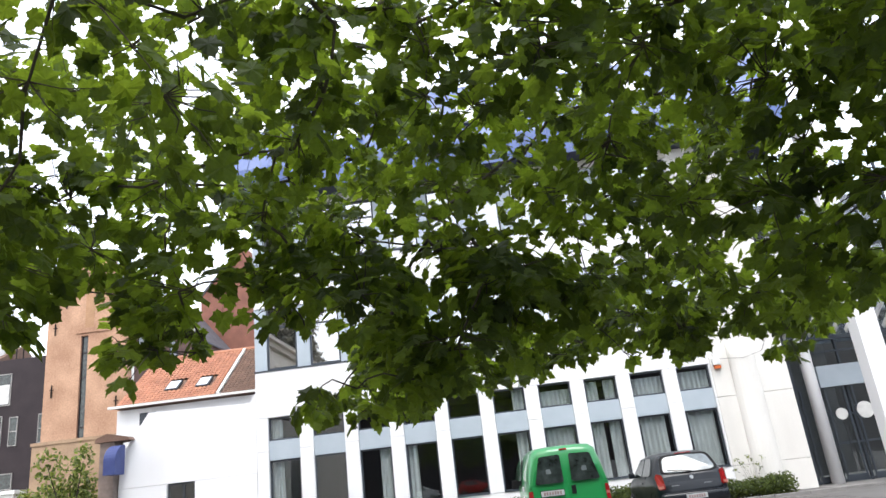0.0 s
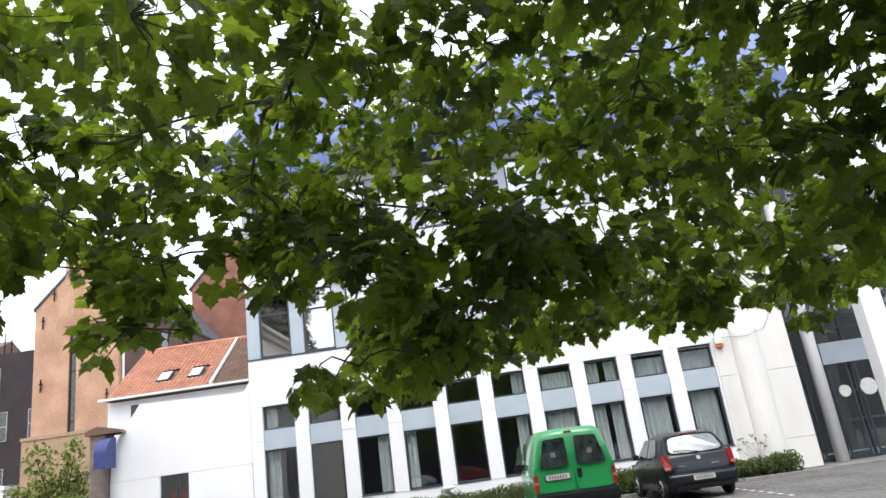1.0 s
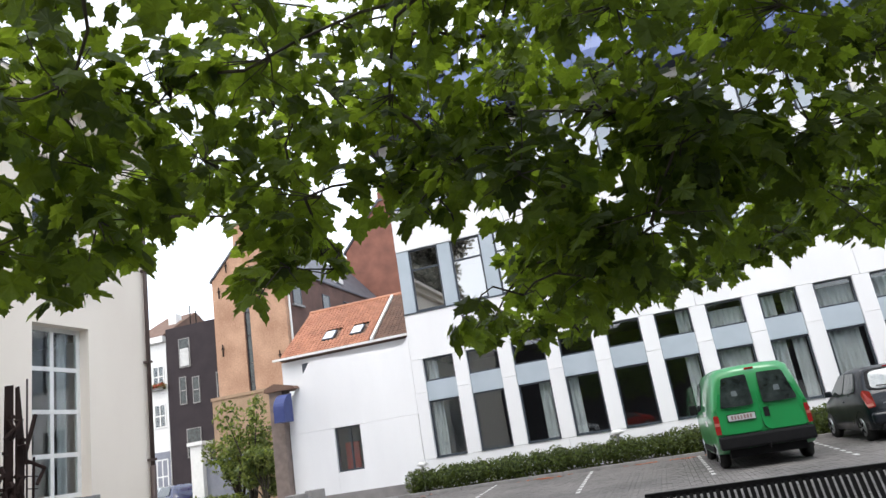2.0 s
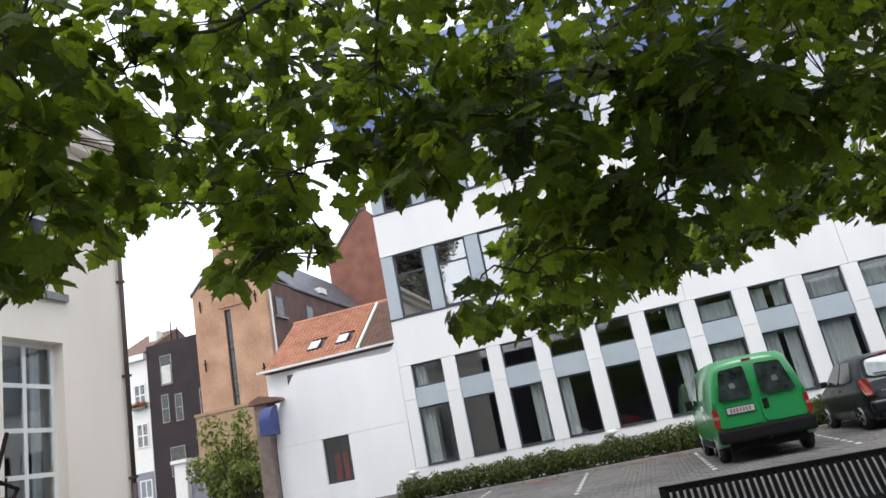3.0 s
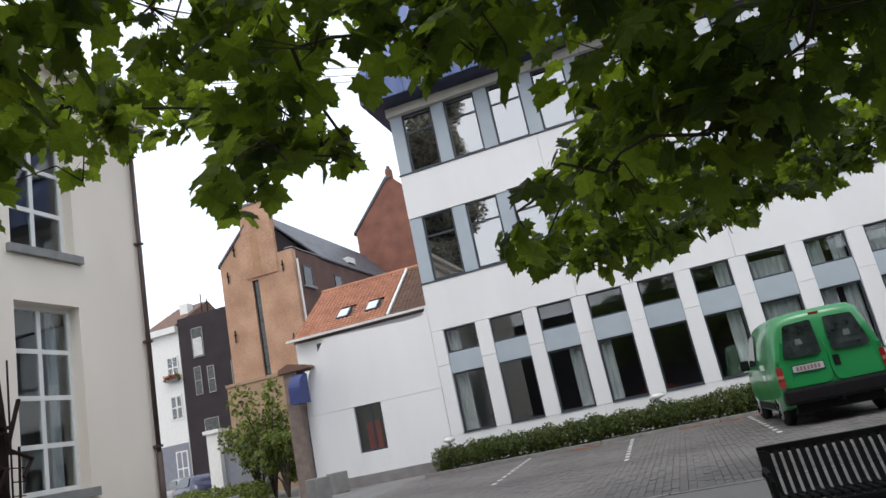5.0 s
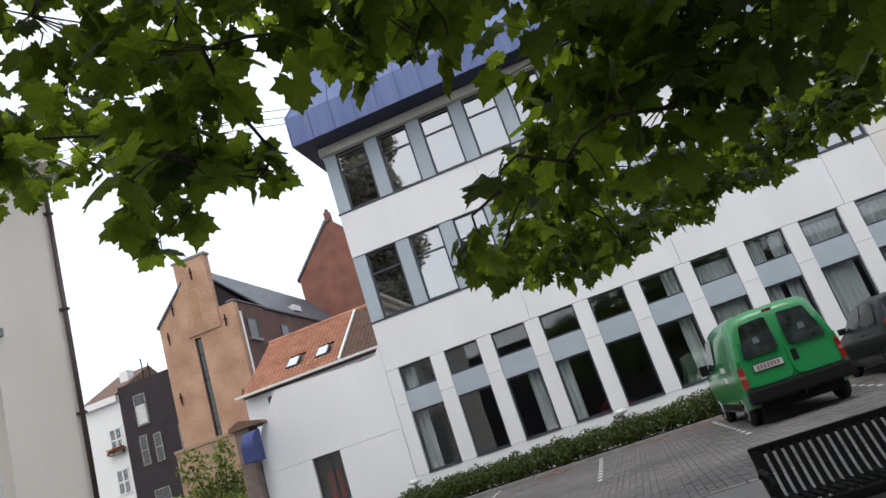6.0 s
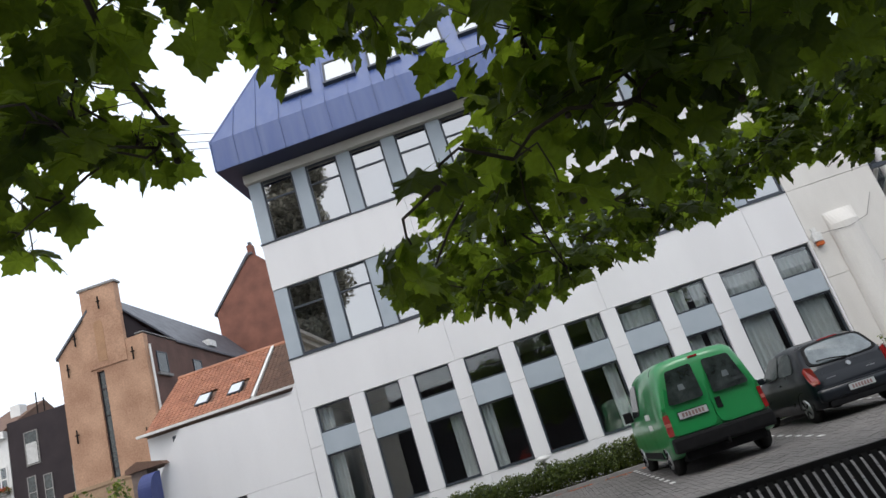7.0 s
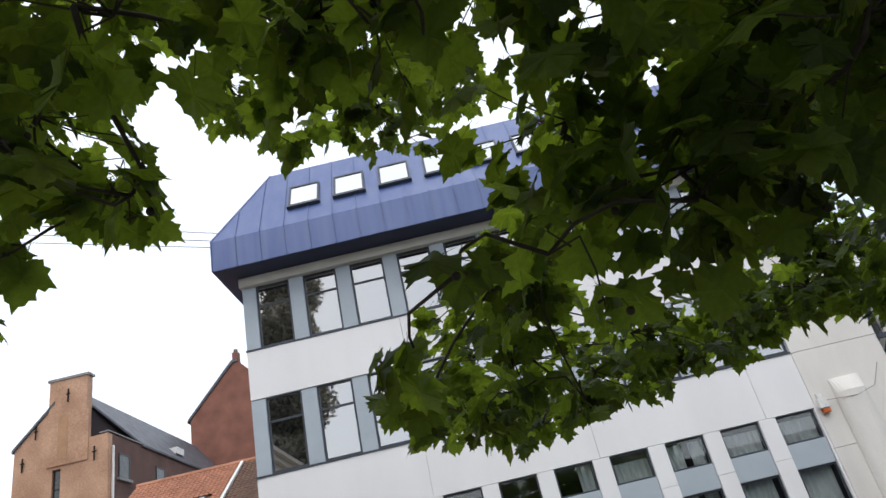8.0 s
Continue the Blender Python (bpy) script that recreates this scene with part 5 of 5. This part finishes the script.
def fitted_clumps(clumps):
    """Notes a batch of leafy clumps placed to fit the camera's view: x, y, z and radius."""
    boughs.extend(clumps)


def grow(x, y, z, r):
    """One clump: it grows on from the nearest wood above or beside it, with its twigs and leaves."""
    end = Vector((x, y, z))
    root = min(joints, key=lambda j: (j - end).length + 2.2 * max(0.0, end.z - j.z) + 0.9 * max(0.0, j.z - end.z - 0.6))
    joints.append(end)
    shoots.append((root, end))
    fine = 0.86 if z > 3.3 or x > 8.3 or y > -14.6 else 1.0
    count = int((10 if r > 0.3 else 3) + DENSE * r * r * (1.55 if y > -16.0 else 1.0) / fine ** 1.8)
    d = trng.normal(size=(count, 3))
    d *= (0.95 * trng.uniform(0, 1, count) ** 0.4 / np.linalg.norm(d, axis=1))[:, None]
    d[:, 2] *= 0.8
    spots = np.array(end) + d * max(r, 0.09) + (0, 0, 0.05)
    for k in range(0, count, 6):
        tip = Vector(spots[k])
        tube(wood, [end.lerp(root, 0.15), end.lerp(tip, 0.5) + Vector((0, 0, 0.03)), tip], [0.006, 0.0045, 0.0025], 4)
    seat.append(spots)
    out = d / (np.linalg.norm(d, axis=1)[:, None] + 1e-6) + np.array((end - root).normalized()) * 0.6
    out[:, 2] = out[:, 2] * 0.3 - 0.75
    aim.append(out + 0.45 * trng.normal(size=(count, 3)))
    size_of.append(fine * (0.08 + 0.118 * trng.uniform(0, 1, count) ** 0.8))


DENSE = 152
# clump places chosen to fill the canopy outline as the camera sees it
fitted_clumps([(6.2, -15.6, 2.25, 0.12), (13.5, -20.06, 4.07, 0.6), (12.3, -14.86, 3.25, 0.38), (12.3, -14.14, 4.14, 0.28), (11.8, -13.34, 2.64, 0.14), (11.8, -13.11, 2.64, 0.14), (12.1, -12.82, 3.06, 0.5), (13.2, -12.75, 3.4, 0.28), (12, -12.42, 5.48, 0.5), (13, -12.45, 3.28, 0.14), (12.9, -12.41, 5.56, 0.5), (11, -16.75, 2.83, 0.38), (10.9, -16.64, 5.89, 0.5), (11.1, -15.97, 2.55, 0.07), (11, -15.48, 3.51, 0.5), (11.6, -15.3, 5.98, 0.28), (11.3, -14.98, 2.95, 0.5), (11.6, -14.47, 5.9, 0.28), (11.1, -14.36, 5.88, 0.38), (10.9, -14.24, 5.11, 0.5)])
fitted_clumps([(11.5, -13.99, 2.39, 0.07), (11.3, -13.97, 3.12, 0.5), (11.2, -13.9, 5.77, 0.5), (10.6, -13.83, 4.05, 0.5), (10.8, -13.74, 5.03, 0.38), (11, -13.47, 3.02, 0.14), (10.2, -13.38, 2.64, 0.07), (10.7, -13, 3.43, 0.5), (10.4, -13.02, 3.19, 0.5), (10.2, -12.81, 2.95, 0.28), (11.5, -12.51, 3.16, 0.2), (10.3, -12.6, 3.44, 0.5), (11.2, -12.45, 3.81, 0.5), (10.2, -12.54, 3.05, 0.28), (11.4, -19.67, 5.89, 0.6), (10.6, -18.34, 2.59, 0.5), (10.3, -17.7, 2.53, 0.28), (10.2, -17, 4.34, 0.28), (10.4, -15.84, 5.55, 0.5), (9.39, -15.69, 5.64, 0.28)])
fitted_clumps([(9.66, -15.51, 4.13, 0.5), (9.77, -15.24, 5.31, 0.5), (9.89, -15.2, 4.44, 0.38), (9.86, -15, 2.78, 0.38), (9.68, -14.83, 3.62, 0.38), (10.1, -14.68, 5.63, 0.5), (10, -14.67, 2.93, 0.5), (9.44, -14.79, 5.52, 0.38), (9.21, -14.69, 5.99, 0.5), (9.39, -14.38, 3.11, 0.5), (8.73, -13.87, 2.96, 0.38), (9.32, -13.39, 3.33, 0.5), (9.17, -13.4, 3.72, 0.5), (9.12, -13.03, 3.15, 0.38), (9.82, -12.75, 3.13, 0.38), (9.78, -12.76, 3.04, 0.14), (8.84, -12.92, 3.3, 0.5), (8.64, -12.97, 2.97, 0.2), (8.45, -12.84, 2.94, 0.14), (8.49, -12.53, 3.31, 0.2)])
fitted_clumps([(8.2, -12.49, 3.06, 0.28), (10.5, -19.19, 3.21, 0.5), (10.7, -18.98, 4.62, 0.5), (10.7, -18.82, 3.8, 0.5), (10.6, -18.63, 3.06, 0.5), (10.1, -18.05, 2.8, 0.5), (9.38, -17.46, 2.94, 0.5), (8.88, -16.73, 5.6, 0.38), (8.89, -16.6, 2.32, 0.07), (9.21, -16, 4.15, 0.5), (9.32, -15.64, 3.41, 0.5), (8.68, -15.74, 5.46, 0.5), (8.18, -16.03, 4.76, 0.5), (8, -15.56, 5.66, 0.5), (7.76, -14.33, 2.53, 0.07), (7.3, -14.43, 2.72, 0.38), (8.11, -13.67, 2.94, 0.38), (7.51, -13.51, 2.55, 0.07), (8.03, -12.82, 2.98, 0.28), (7.07, -13.17, 2.86, 0.38)])
fitted_clumps([(7.48, -12.82, 5.85, 0.5), (7.83, -12.58, 2.89, 0.14), (7.75, -12.55, 3.17, 0.5), (7.02, -12.86, 3.25, 0.2), (7.44, -12.52, 2.99, 0.38), (6.94, -12.53, 2.81, 0.28), (6.31, -12.71, 2.84, 0.38), (6.46, -12.42, 2.96, 0.5), (6.14, -12.62, 2.68, 0.14), (5.92, -12.56, 3.51, 0.5), (5.76, -12.63, 3.02, 0.38), (10.3, -19.13, 4.02, 0.5), (10.2, -18.96, 2.9, 0.5), (9.99, -18.67, 4.88, 0.38), (9.94, -18.7, 3.34, 0.5), (9.52, -18.9, 2.94, 0.5), (9.49, -18.23, 2.42, 0.38), (9.19, -18.4, 3.14, 0.5), (9.05, -17.49, 4.85, 0.38), (8.38, -17.56, 3.69, 0.5)])
fitted_clumps([(8.56, -17.04, 2.98, 0.5), (8.59, -16.7, 3.75, 0.5), (8.41, -16.74, 2.87, 0.5), (8.5, -16.62, 5.69, 0.38), (8.21, -16.82, 4.06, 0.5), (7.87, -17.07, 2.7, 0.5), (7.6, -17.17, 3.43, 0.5), (7.8, -16.45, 4.48, 0.5), (7.36, -16.11, 4.94, 0.5), (7.1, -15.84, 5.3, 0.5), (6.54, -15.72, 5.98, 0.5), (6.49, -15.71, 2.86, 0.5), (6.82, -15.29, 5.84, 0.5), (6.56, -15.52, 2.14, 0.07), (6.39, -15.66, 5.37, 0.14), (6, -15.63, 2.14, 0.07), (6.32, -14.86, 3.01, 0.5), (5.75, -15.4, 2.44, 0.14), (6.7, -14.3, 2.4, 0.14), (5.7, -15.13, 2.22, 0.07)])
fitted_clumps([(6.3, -14.53, 5.45, 0.5), (5.66, -15.11, 2.42, 0.14), (5.99, -14.77, 2.31, 0.14), (6.29, -14.41, 2.76, 0.5), (5.67, -14.89, 4.92, 0.5), (5.63, -14.75, 2.49, 0.2), (5.67, -14.34, 2.56, 0.2), (6.12, -13.96, 2.42, 0.14), (6.36, -13.68, 5.9, 0.5), (6.26, -13.74, 2.34, 0.07), (5.94, -13.74, 2.5, 0.14), (10.2, -19.65, 3.87, 0.5), (9.74, -19.17, 3.6, 0.5), (9.54, -19.26, 3.66, 0.5), (9.23, -18.73, 4.18, 0.5), (8.6, -18.58, 3.57, 0.5), (7.33, -18.36, 3.54, 0.5), (7.87, -17.57, 3.02, 0.5), (7.27, -18.17, 5.23, 0.5), (7.57, -17.69, 2.93, 0.5)])
fitted_clumps([(7.32, -17.68, 2.48, 0.5), (7.21, -17.46, 3.38, 0.5), (7.25, -17.27, 2.5, 0.5), (6.62, -17.9, 2.89, 0.5), (6.88, -17.23, 2.3, 0.38), (7.16, -16.86, 3.93, 0.28), (6.82, -17.19, 3.16, 0.38), (6.51, -17.61, 3.5, 0.5), (6.94, -16.99, 2.56, 0.5), (6.43, -17.62, 3.25, 0.5), (6.5, -17.36, 5.68, 0.28), (6.51, -16.95, 2.1, 0.14), (6.61, -16.79, 2.98, 0.5), (6.63, -16.47, 2.77, 0.38), (5.99, -17.31, 3.36, 0.38), (6.26, -16.57, 5.76, 0.5), (5.7, -17.37, 3.4, 0.38), (6.33, -16.31, 4.95, 0.5), (5.61, -17.3, 3.23, 0.2), (5.97, -16.64, 4.92, 0.5)])
fitted_clumps([(5.81, -16.76, 3.43, 0.14), (5.75, -16.64, 4.05, 0.5), (5.78, -16.45, 2.27, 0.07), (5.63, -16.63, 2.18, 0.07), (5.47, -16.86, 3.41, 0.14), (5.66, -16.54, 4.69, 0.28), (5.26, -17.13, 3.99, 0.5), (5.71, -16.36, 2.21, 0.07), (5.34, -16.73, 3.58, 0.14), (5.5, -16.15, 5.59, 0.5), (5.41, -16.12, 3.84, 0.14), (5.7, -15.74, 2.21, 0.07), (5.57, -15.62, 2.32, 0.07), (4.63, -16.81, 3.17, 0.14), (4.81, -15.89, 5.8, 0.5), (4.18, -16.3, 5.84, 0.5), (4.89, -14.99, 4.74, 0.07), (4.58, -15.03, 5.27, 0.38), (2.69, -15.42, 4.56, 0.28), (11.1, -20.58, 4.2, 0.6)])
fitted_clumps([(8.94, -19.36, 4.16, 0.38), (8.8, -19.32, 3.93, 0.5), (8.23, -19.38, 4.21, 0.38), (8.13, -19.43, 3.96, 0.5), (7.82, -19.02, 4.82, 0.5), (7.73, -18.73, 3.96, 0.5), (7.41, -18.71, 4.59, 0.5), (7.33, -18.58, 4.2, 0.5), (7.06, -18.78, 4.98, 0.38), (6.64, -19.09, 4.08, 0.5), (6.28, -19.13, 4.74, 0.5), (6.25, -18.54, 5.07, 0.5), (6.24, -18.42, 4.06, 0.5), (6.05, -18.02, 2.95, 0.2), (6.09, -17.84, 2.8, 0.07), (5.93, -17.81, 2.84, 0.07), (5.66, -17.82, 2.86, 0.07), (5.68, -17.56, 3.83, 0.5), (5.1, -18.62, 3.8, 0.5), (5.44, -17.57, 5.23, 0.28)])
fitted_clumps([(5.03, -17.82, 3.19, 0.5), (4.82, -17.88, 2.7, 0.28), (4.99, -17.38, 2.75, 0.07), (4.75, -17.71, 4.02, 0.5), (4.99, -17.22, 2.89, 0.07), (4.74, -17.59, 2.76, 0.28), (4.36, -18.5, 3.85, 0.5), (4.9, -17.23, 4.45, 0.38), (4.79, -17.15, 2.95, 0.14), (4.36, -17.94, 3.55, 0.5), (4.22, -18.26, 5, 0.5), (4.7, -17.06, 2.99, 0.14), (4.76, -16.95, 2.96, 0.07), (4.55, -17.09, 4.02, 0.5), (4.3, -17.43, 2.78, 0.14), (4.34, -17, 3.49, 0.5), (4.06, -17.03, 2.78, 0.07), (4.15, -16.7, 3.51, 0.5), (4, -16.83, 5.8, 0.38), (3.98, -16.83, 3.03, 0.14)])
fitted_clumps([(3.6, -17.48, 3.49, 0.28), (3.85, -16.65, 5.27, 0.5), (3.47, -17.39, 5.72, 0.38), (3.32, -17.58, 3.56, 0.5), (3.68, -16.36, 2.98, 0.07), (3.03, -16.21, 3.96, 0.07), (2.91, -16.11, 4.58, 0.5), (2.29, -16.19, 4.33, 0.5), (1.71, -17.16, 3.3, 0.14), (1.68, -17.05, 3.48, 0.2), (1.88, -15.41, 4.67, 0.38), (6.64, -19.38, 4.67, 0.5), (6.11, -20.17, 3.4, 0.5), (5.98, -19.86, 4.28, 0.5), (5.66, -20.06, 5.89, 0.6), (5.22, -19.63, 4.86, 0.5), (5.1, -20.01, 3.77, 0.5), (5.13, -18.82, 4.84, 0.5), (4.5, -19.5, 3.31, 0.5), (4.44, -19.16, 2.76, 0.38)])
fitted_clumps([(4.33, -19.09, 3.13, 0.5), (4.12, -18.57, 3.96, 0.5), (3.92, -18.99, 4.56, 0.5), (3.76, -19.59, 3.42, 0.5), (3.82, -19.13, 3.81, 0.38), (3.83, -18.98, 4.84, 0.5), (3.81, -18.62, 3.1, 0.5), (3.61, -19.05, 2.79, 0.5), (3.49, -19.33, 3.17, 0.5), (3.67, -18.43, 2.64, 0.07), (3.39, -18.24, 2.87, 0.2), (2.98, -18.95, 2.82, 0.5), (2.97, -18.64, 4.47, 0.5), (1.5, -17.67, 3.53, 0.5), (10.6, -20.84, 6.15, 0.6), (9.69, -20.71, 5.76, 0.6), (5.53, -20.44, 4.16, 0.5), (3.84, -20.45, 4.85, 0.6), (3.84, -21.49, 5.5, 0.6), (2.8, -21.49, 6.15, 0.6)])
# radius 0.6: high clumps behind the view, added to shade the canopy
fitted_clumps([(8.65, -21.23, 5.24, 0.6), (7.61, -21.88, 4.33, 0.6), (6.44, -21.62, 4.98, 0.6), (5.66, -22.53, 5.37, 0.6), (3.58, -22.92, 6.15, 0.6), (3.19, -22.01, 4.2, 0.6), (2.67, -22.92, 6.15, 0.6), (9.17, -22.01, 5.89, 0.6), (8.39, -22.66, 4.46, 0.6), (7.22, -22.66, 4.33, 0.6), (6.7, -22.92, 5.89, 0.6), (6.05, -23.83, 4.98, 0.6), (5.01, -23.31, 5.11, 0.6), (4.75, -24.35, 4.46, 0.6), (3.06, -23.83, 4.98, 0.6), (9.3, -22.92, 4.2, 0.6), (7.74, -23.96, 4.2, 0.6), (6.83, -24.74, 4.2, 0.6), (8.91, -24.61, 5.76, 0.6), (8.52, -24.87, 4.33, 0.6)])
fitted_clumps([(7.61, -24.61, 5.63, 0.6), (11.2, -21.88, 5.76, 0.6), (10.6, -22.53, 5.11, 0.6), (9.3, -24.35, 3.94, 0.6), (10.7, -24.09, 5.63, 0.6), (11.6, -24.74, 5.63, 0.6), (11.9, -23.05, 4.72, 0.6), (11.9, -24.61, 4.33, 0.6), (12.8, -24.74, 5.89, 0.6), (12.9, -23.57, 4.85, 0.6), (13.5, -23.96, 6.15, 0.6), (12.2, -21.36, 3.94, 0.6), (12.9, -22.01, 6.28, 0.6), (13.1, -21.1, 5.24, 0.6), (6, -17.2, 2.25, 0.07), (6.35, -17.1, 2.3, 0.07), (12.2, -13.43, 2.95, 0.14), (10.9, -14.74, 2.45, 0.07), (8.51, -13.01, 2.88, 0.14), (7.95, -13.94, 2.58, 0.07)])
fitted_clumps([(8.29, -13.29, 2.71, 0.07), (7.52, -13, 2.62, 0.07), (6.67, -13.37, 2.46, 0.07), (7.32, -12.63, 2.72, 0.14), (6.65, -14.67, 2.22, 0.07), (5.99, -14.88, 4.52, 0.14), (6.73, -14.21, 2.4, 0.14), (6.12, -14.69, 2.2, 0.07), (5.5, -14.96, 2.46, 0.07), (5.79, -14.48, 3.18, 0.07), (6.44, -13.67, 2.45, 0.14), (5.6, -13.57, 2.56, 0.14), (5.78, -13.27, 2.57, 0.14), (6, -17.42, 2.9, 0.07), (5.4, -16.44, 3.51, 0.07), (1.62, -14.54, 5.18, 0.14), (5.97, -18.37, 2.64, 0.07), (4.92, -18.42, 2.35, 0.07), (4.84, -17.09, 2.84, 0.07), (4.24, -16.93, 2.94, 0.14)])
fitted_clumps([(3.2, -17.35, 3.16, 0.07), (2.81, -17.75, 3.03, 0.14), (3.02, -15.91, 4.08, 0.14), (1.5, -16.67, 3.54, 0.14), (3.15, -18.19, 2.72, 0.07), (7.82, -16.75, 3.25, 0.38), (8.16, -16.5, 3.2, 0.38), (7.51, -16.97, 3.23, 0.38), (7.78, -17.08, 3.02, 0.38), (8.46, -15.68, 3.36, 0.38), (8.23, -15.77, 3.53, 0.38)])
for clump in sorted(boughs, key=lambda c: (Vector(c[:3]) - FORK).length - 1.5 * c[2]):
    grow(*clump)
tube(wood, [TRUNK, TRUNK + Vector((0, 0, 1.5)), FORK], [0.34, 0.27, 0.22], 14)
tube(wood, [FORK, FORK + Vector((0.6, -0.5, 2.0)), FORK + Vector((1.0, -0.9, 4.5))], [0.2, 0.13, 0.06], 10)
for a, b in zip([FORK] * 3, joints[1:4]):
    tube(wood, [a, a.lerp(b, 0.5) + Vector((0, 0, 0.1)), b], [0.09, 0.06, 0.034], 9)


def borne(p):
    """How many shoots grow from p, directly or further out."""
    return sum(1 + borne(e) for r, e in shoots if r is p)


for root, end in shoots:
    thick = min(0.015, 0.003 * (1 + borne(end)) ** 0.45)
    start = min(0.019, thick * 1.2 + 0.002)
    side = Vector(trng.normal(0, 0.06, 3))
    tube(wood, [root, root.lerp(end, 0.33) + side + Vector((0, 0, 0.06)), root.lerp(end, 0.7) + 0.6 * side + Vector((0, 0, 0.05)), end], [start, start * 0.85, thick + 0.001, thick], 6)
part("trunk", wood, BARK, tree, "grey-brown trunk and dark limbs", True)
at_, to_, big_ = np.concatenate(seat), np.concatenate(aim), np.concatenate(size_of)
# crown above and behind, clear of the lower boughs, added mostly unseen for shade
more = 5200
up_c = trng.normal(size=(more, 3))
up_c *= (trng.uniform(0.3, 1, more) ** 0.5 / np.linalg.norm(up_c, axis=1))[:, None]
up_p = np.array((11.4, -19.6, 6.6)) + up_c * (4.4, 4.6, 1.7)
at_, to_ = np.concatenate([at_, up_p]), np.concatenate([to_, up_c * (1, 1, 0.2) + 0.6 * trng.normal(size=(more, 3)) - (0, 0, 0.4)])
big_ = np.concatenate([big_, trng.uniform(0.12, 0.18, more)])
ahead = to_ / np.linalg.norm(to_, axis=1)[:, None]
up = np.array((0, 0, 1.0)) + 0.4 * trng.normal(size=at_.shape)
side = np.cross(ahead, up)
side /= np.linalg.norm(side, axis=1)[:, None] + 1e-9
face_up = np.cross(side, ahead)
turns = np.stack([side, ahead, face_up], 2)
places = np.einsum("nij,kj->nki", turns, leaf_pts) * big_[:, None, None] + at_[:, None, :]
close = np.flatnonzero((at_[:, 0] > 4.4) & (at_[:, 0] < 7.6) & (at_[:, 1] > -18.4) & (at_[:, 1] < -15.6) & (at_[:, 2] < 3.0))
close = close[trng.permutation(len(close))[:300]]
single = bpy.data.meshes.new("leaf")
single.from_pydata(leaf_pts.tolist(), [], leaf_faces)
single.materials.append(LEAF)
for i in close:
    one_leaf = new("leaf", single)
    one_leaf.parent = tree
    one_leaf.matrix_basis = Matrix.LocRotScale(Vector(at_[i]), Matrix(turns[i].tolist()).to_quaternion(), Vector([big_[i]] * 3))
keep = np.ones(len(at_), bool)
keep[close] = False
body = places[keep]
n, k = body.shape[:2]
all_faces = []
for i in range(n):
    all_faces += [[i * k + j for j in fc] for fc in leaf_faces]
me = bpy.data.meshes.new("crown")
me.from_pydata(body.reshape(-1, 3).tolist(), [], all_faces)
me.materials.append(LEAF)
crown = new("crown", me)
crown.parent = tree
tagged(crown, "lobed green leaves in layered sprays", kind="stuff")
for i in trng.choice(close, 16, replace=False):
    bm = bmesh.new()
    bmesh.ops.create_icosphere(bm, subdivisions=2, radius=0.016, matrix=Matrix.Translation(Vector(at_[i]) + Vector((0.03, 0, -0.09))))
    tube(bm, [Vector(at_[i]), Vector(at_[i]) + Vector((0.03, 0, -0.075))], 0.0015, 4)
    part("seed_ball", bm, BARK, tree, "small hanging seed ball", True)


# ================================================================ parking: pavers and marking stones
rng = random.Random(77)
paving = thing("parking_paving", "grey concrete block paving of the parking bays", "paving", kind="structure")
one = mesh_of("paver", boxed((0.003, 0.097, 0.004, 0.196, -0.06, 0.0)), PAVER)
cube = np.array([v.co for v in one.vertices])
sides = [list(p.vertices) for p in one.polygons]
verts, faces, made = [], [], 0
for i in range(-10, 164):
    for j in range(54):
        x, y = -0.2 + 0.1 * i, -12.2 + 0.2 * j + (0.1 if i % 2 else 0.0)
        if y > -1.72:
            continue
        lift = rng.uniform(-0.003, 0.003)
        if 34 <= i < 54 and 17 <= j < 32:
            piece("paver", one, paving, x, y, lift)
        else:
            faces += [[len(verts) + k for k in p] for p in sides[1:]]
            verts += (cube + (x, y, lift)).tolist()
me = bpy.data.meshes.new("pavers")
me.from_pydata(verts, [], faces)
me.materials.append(PAVER)
rest = new("pavers", me)
rest.parent = paving
tagged(rest, kind="stuff")
marks = thing("bay_marking", "dashed lines of white marking stones between parking bays", "road marking", kind="structure")
stone = mesh_of("marking_stone", boxed((-0.042, 0.042, -0.11, 0.11, 0.0, 0.005), bevel=0.002), MARK)
for x0, x1 in ((2.2, 2.62), (4.92, 5.15), (7.76, 7.78), (10.45, 10.3), (13.2, 13.15)):
    for k in range(10):
        piece("marking_stone", stone, marks, x0 + (x1 - x0) * k / 9, -1.85 - 0.59 * k, 0.0)
# fallen leaves along the kerb
litter = thing("fallen_leaves", "few fallen orange leaves lying on the paving", "leaf litter")
for i in range(46):
    x = rng.choice((0.4, 3.5, 3.7, 6.6, 7.4, 14.2)) + rng.gauss(0, 0.35)
    y = -1.75 - abs(rng.gauss(0, 0.25))
    a = rng.uniform(0, 6.3)
    bm = bmesh.new()
    s = rng.uniform(0.05, 0.1)
    vs = [bm.verts.new((s * math.cos(b) * (1 if k % 2 else 0.5), s * math.sin(b) * (1 if k % 2 else 0.5), 0.012 * math.sin(3 * b) + 0.014)) for k, b in enumerate(a + 2 * math.pi * k / 10 for k in range(10))]
    bm.faces.new(vs)
    part("leaf", bm, DRY_LEAF, litter).location = (x, y, 0.005)
rows_of_tiles(-8.1, -3.85, orange_mesh, 230)
rows_of_tiles(-3.65, -1.2, brown_mesh, 60)
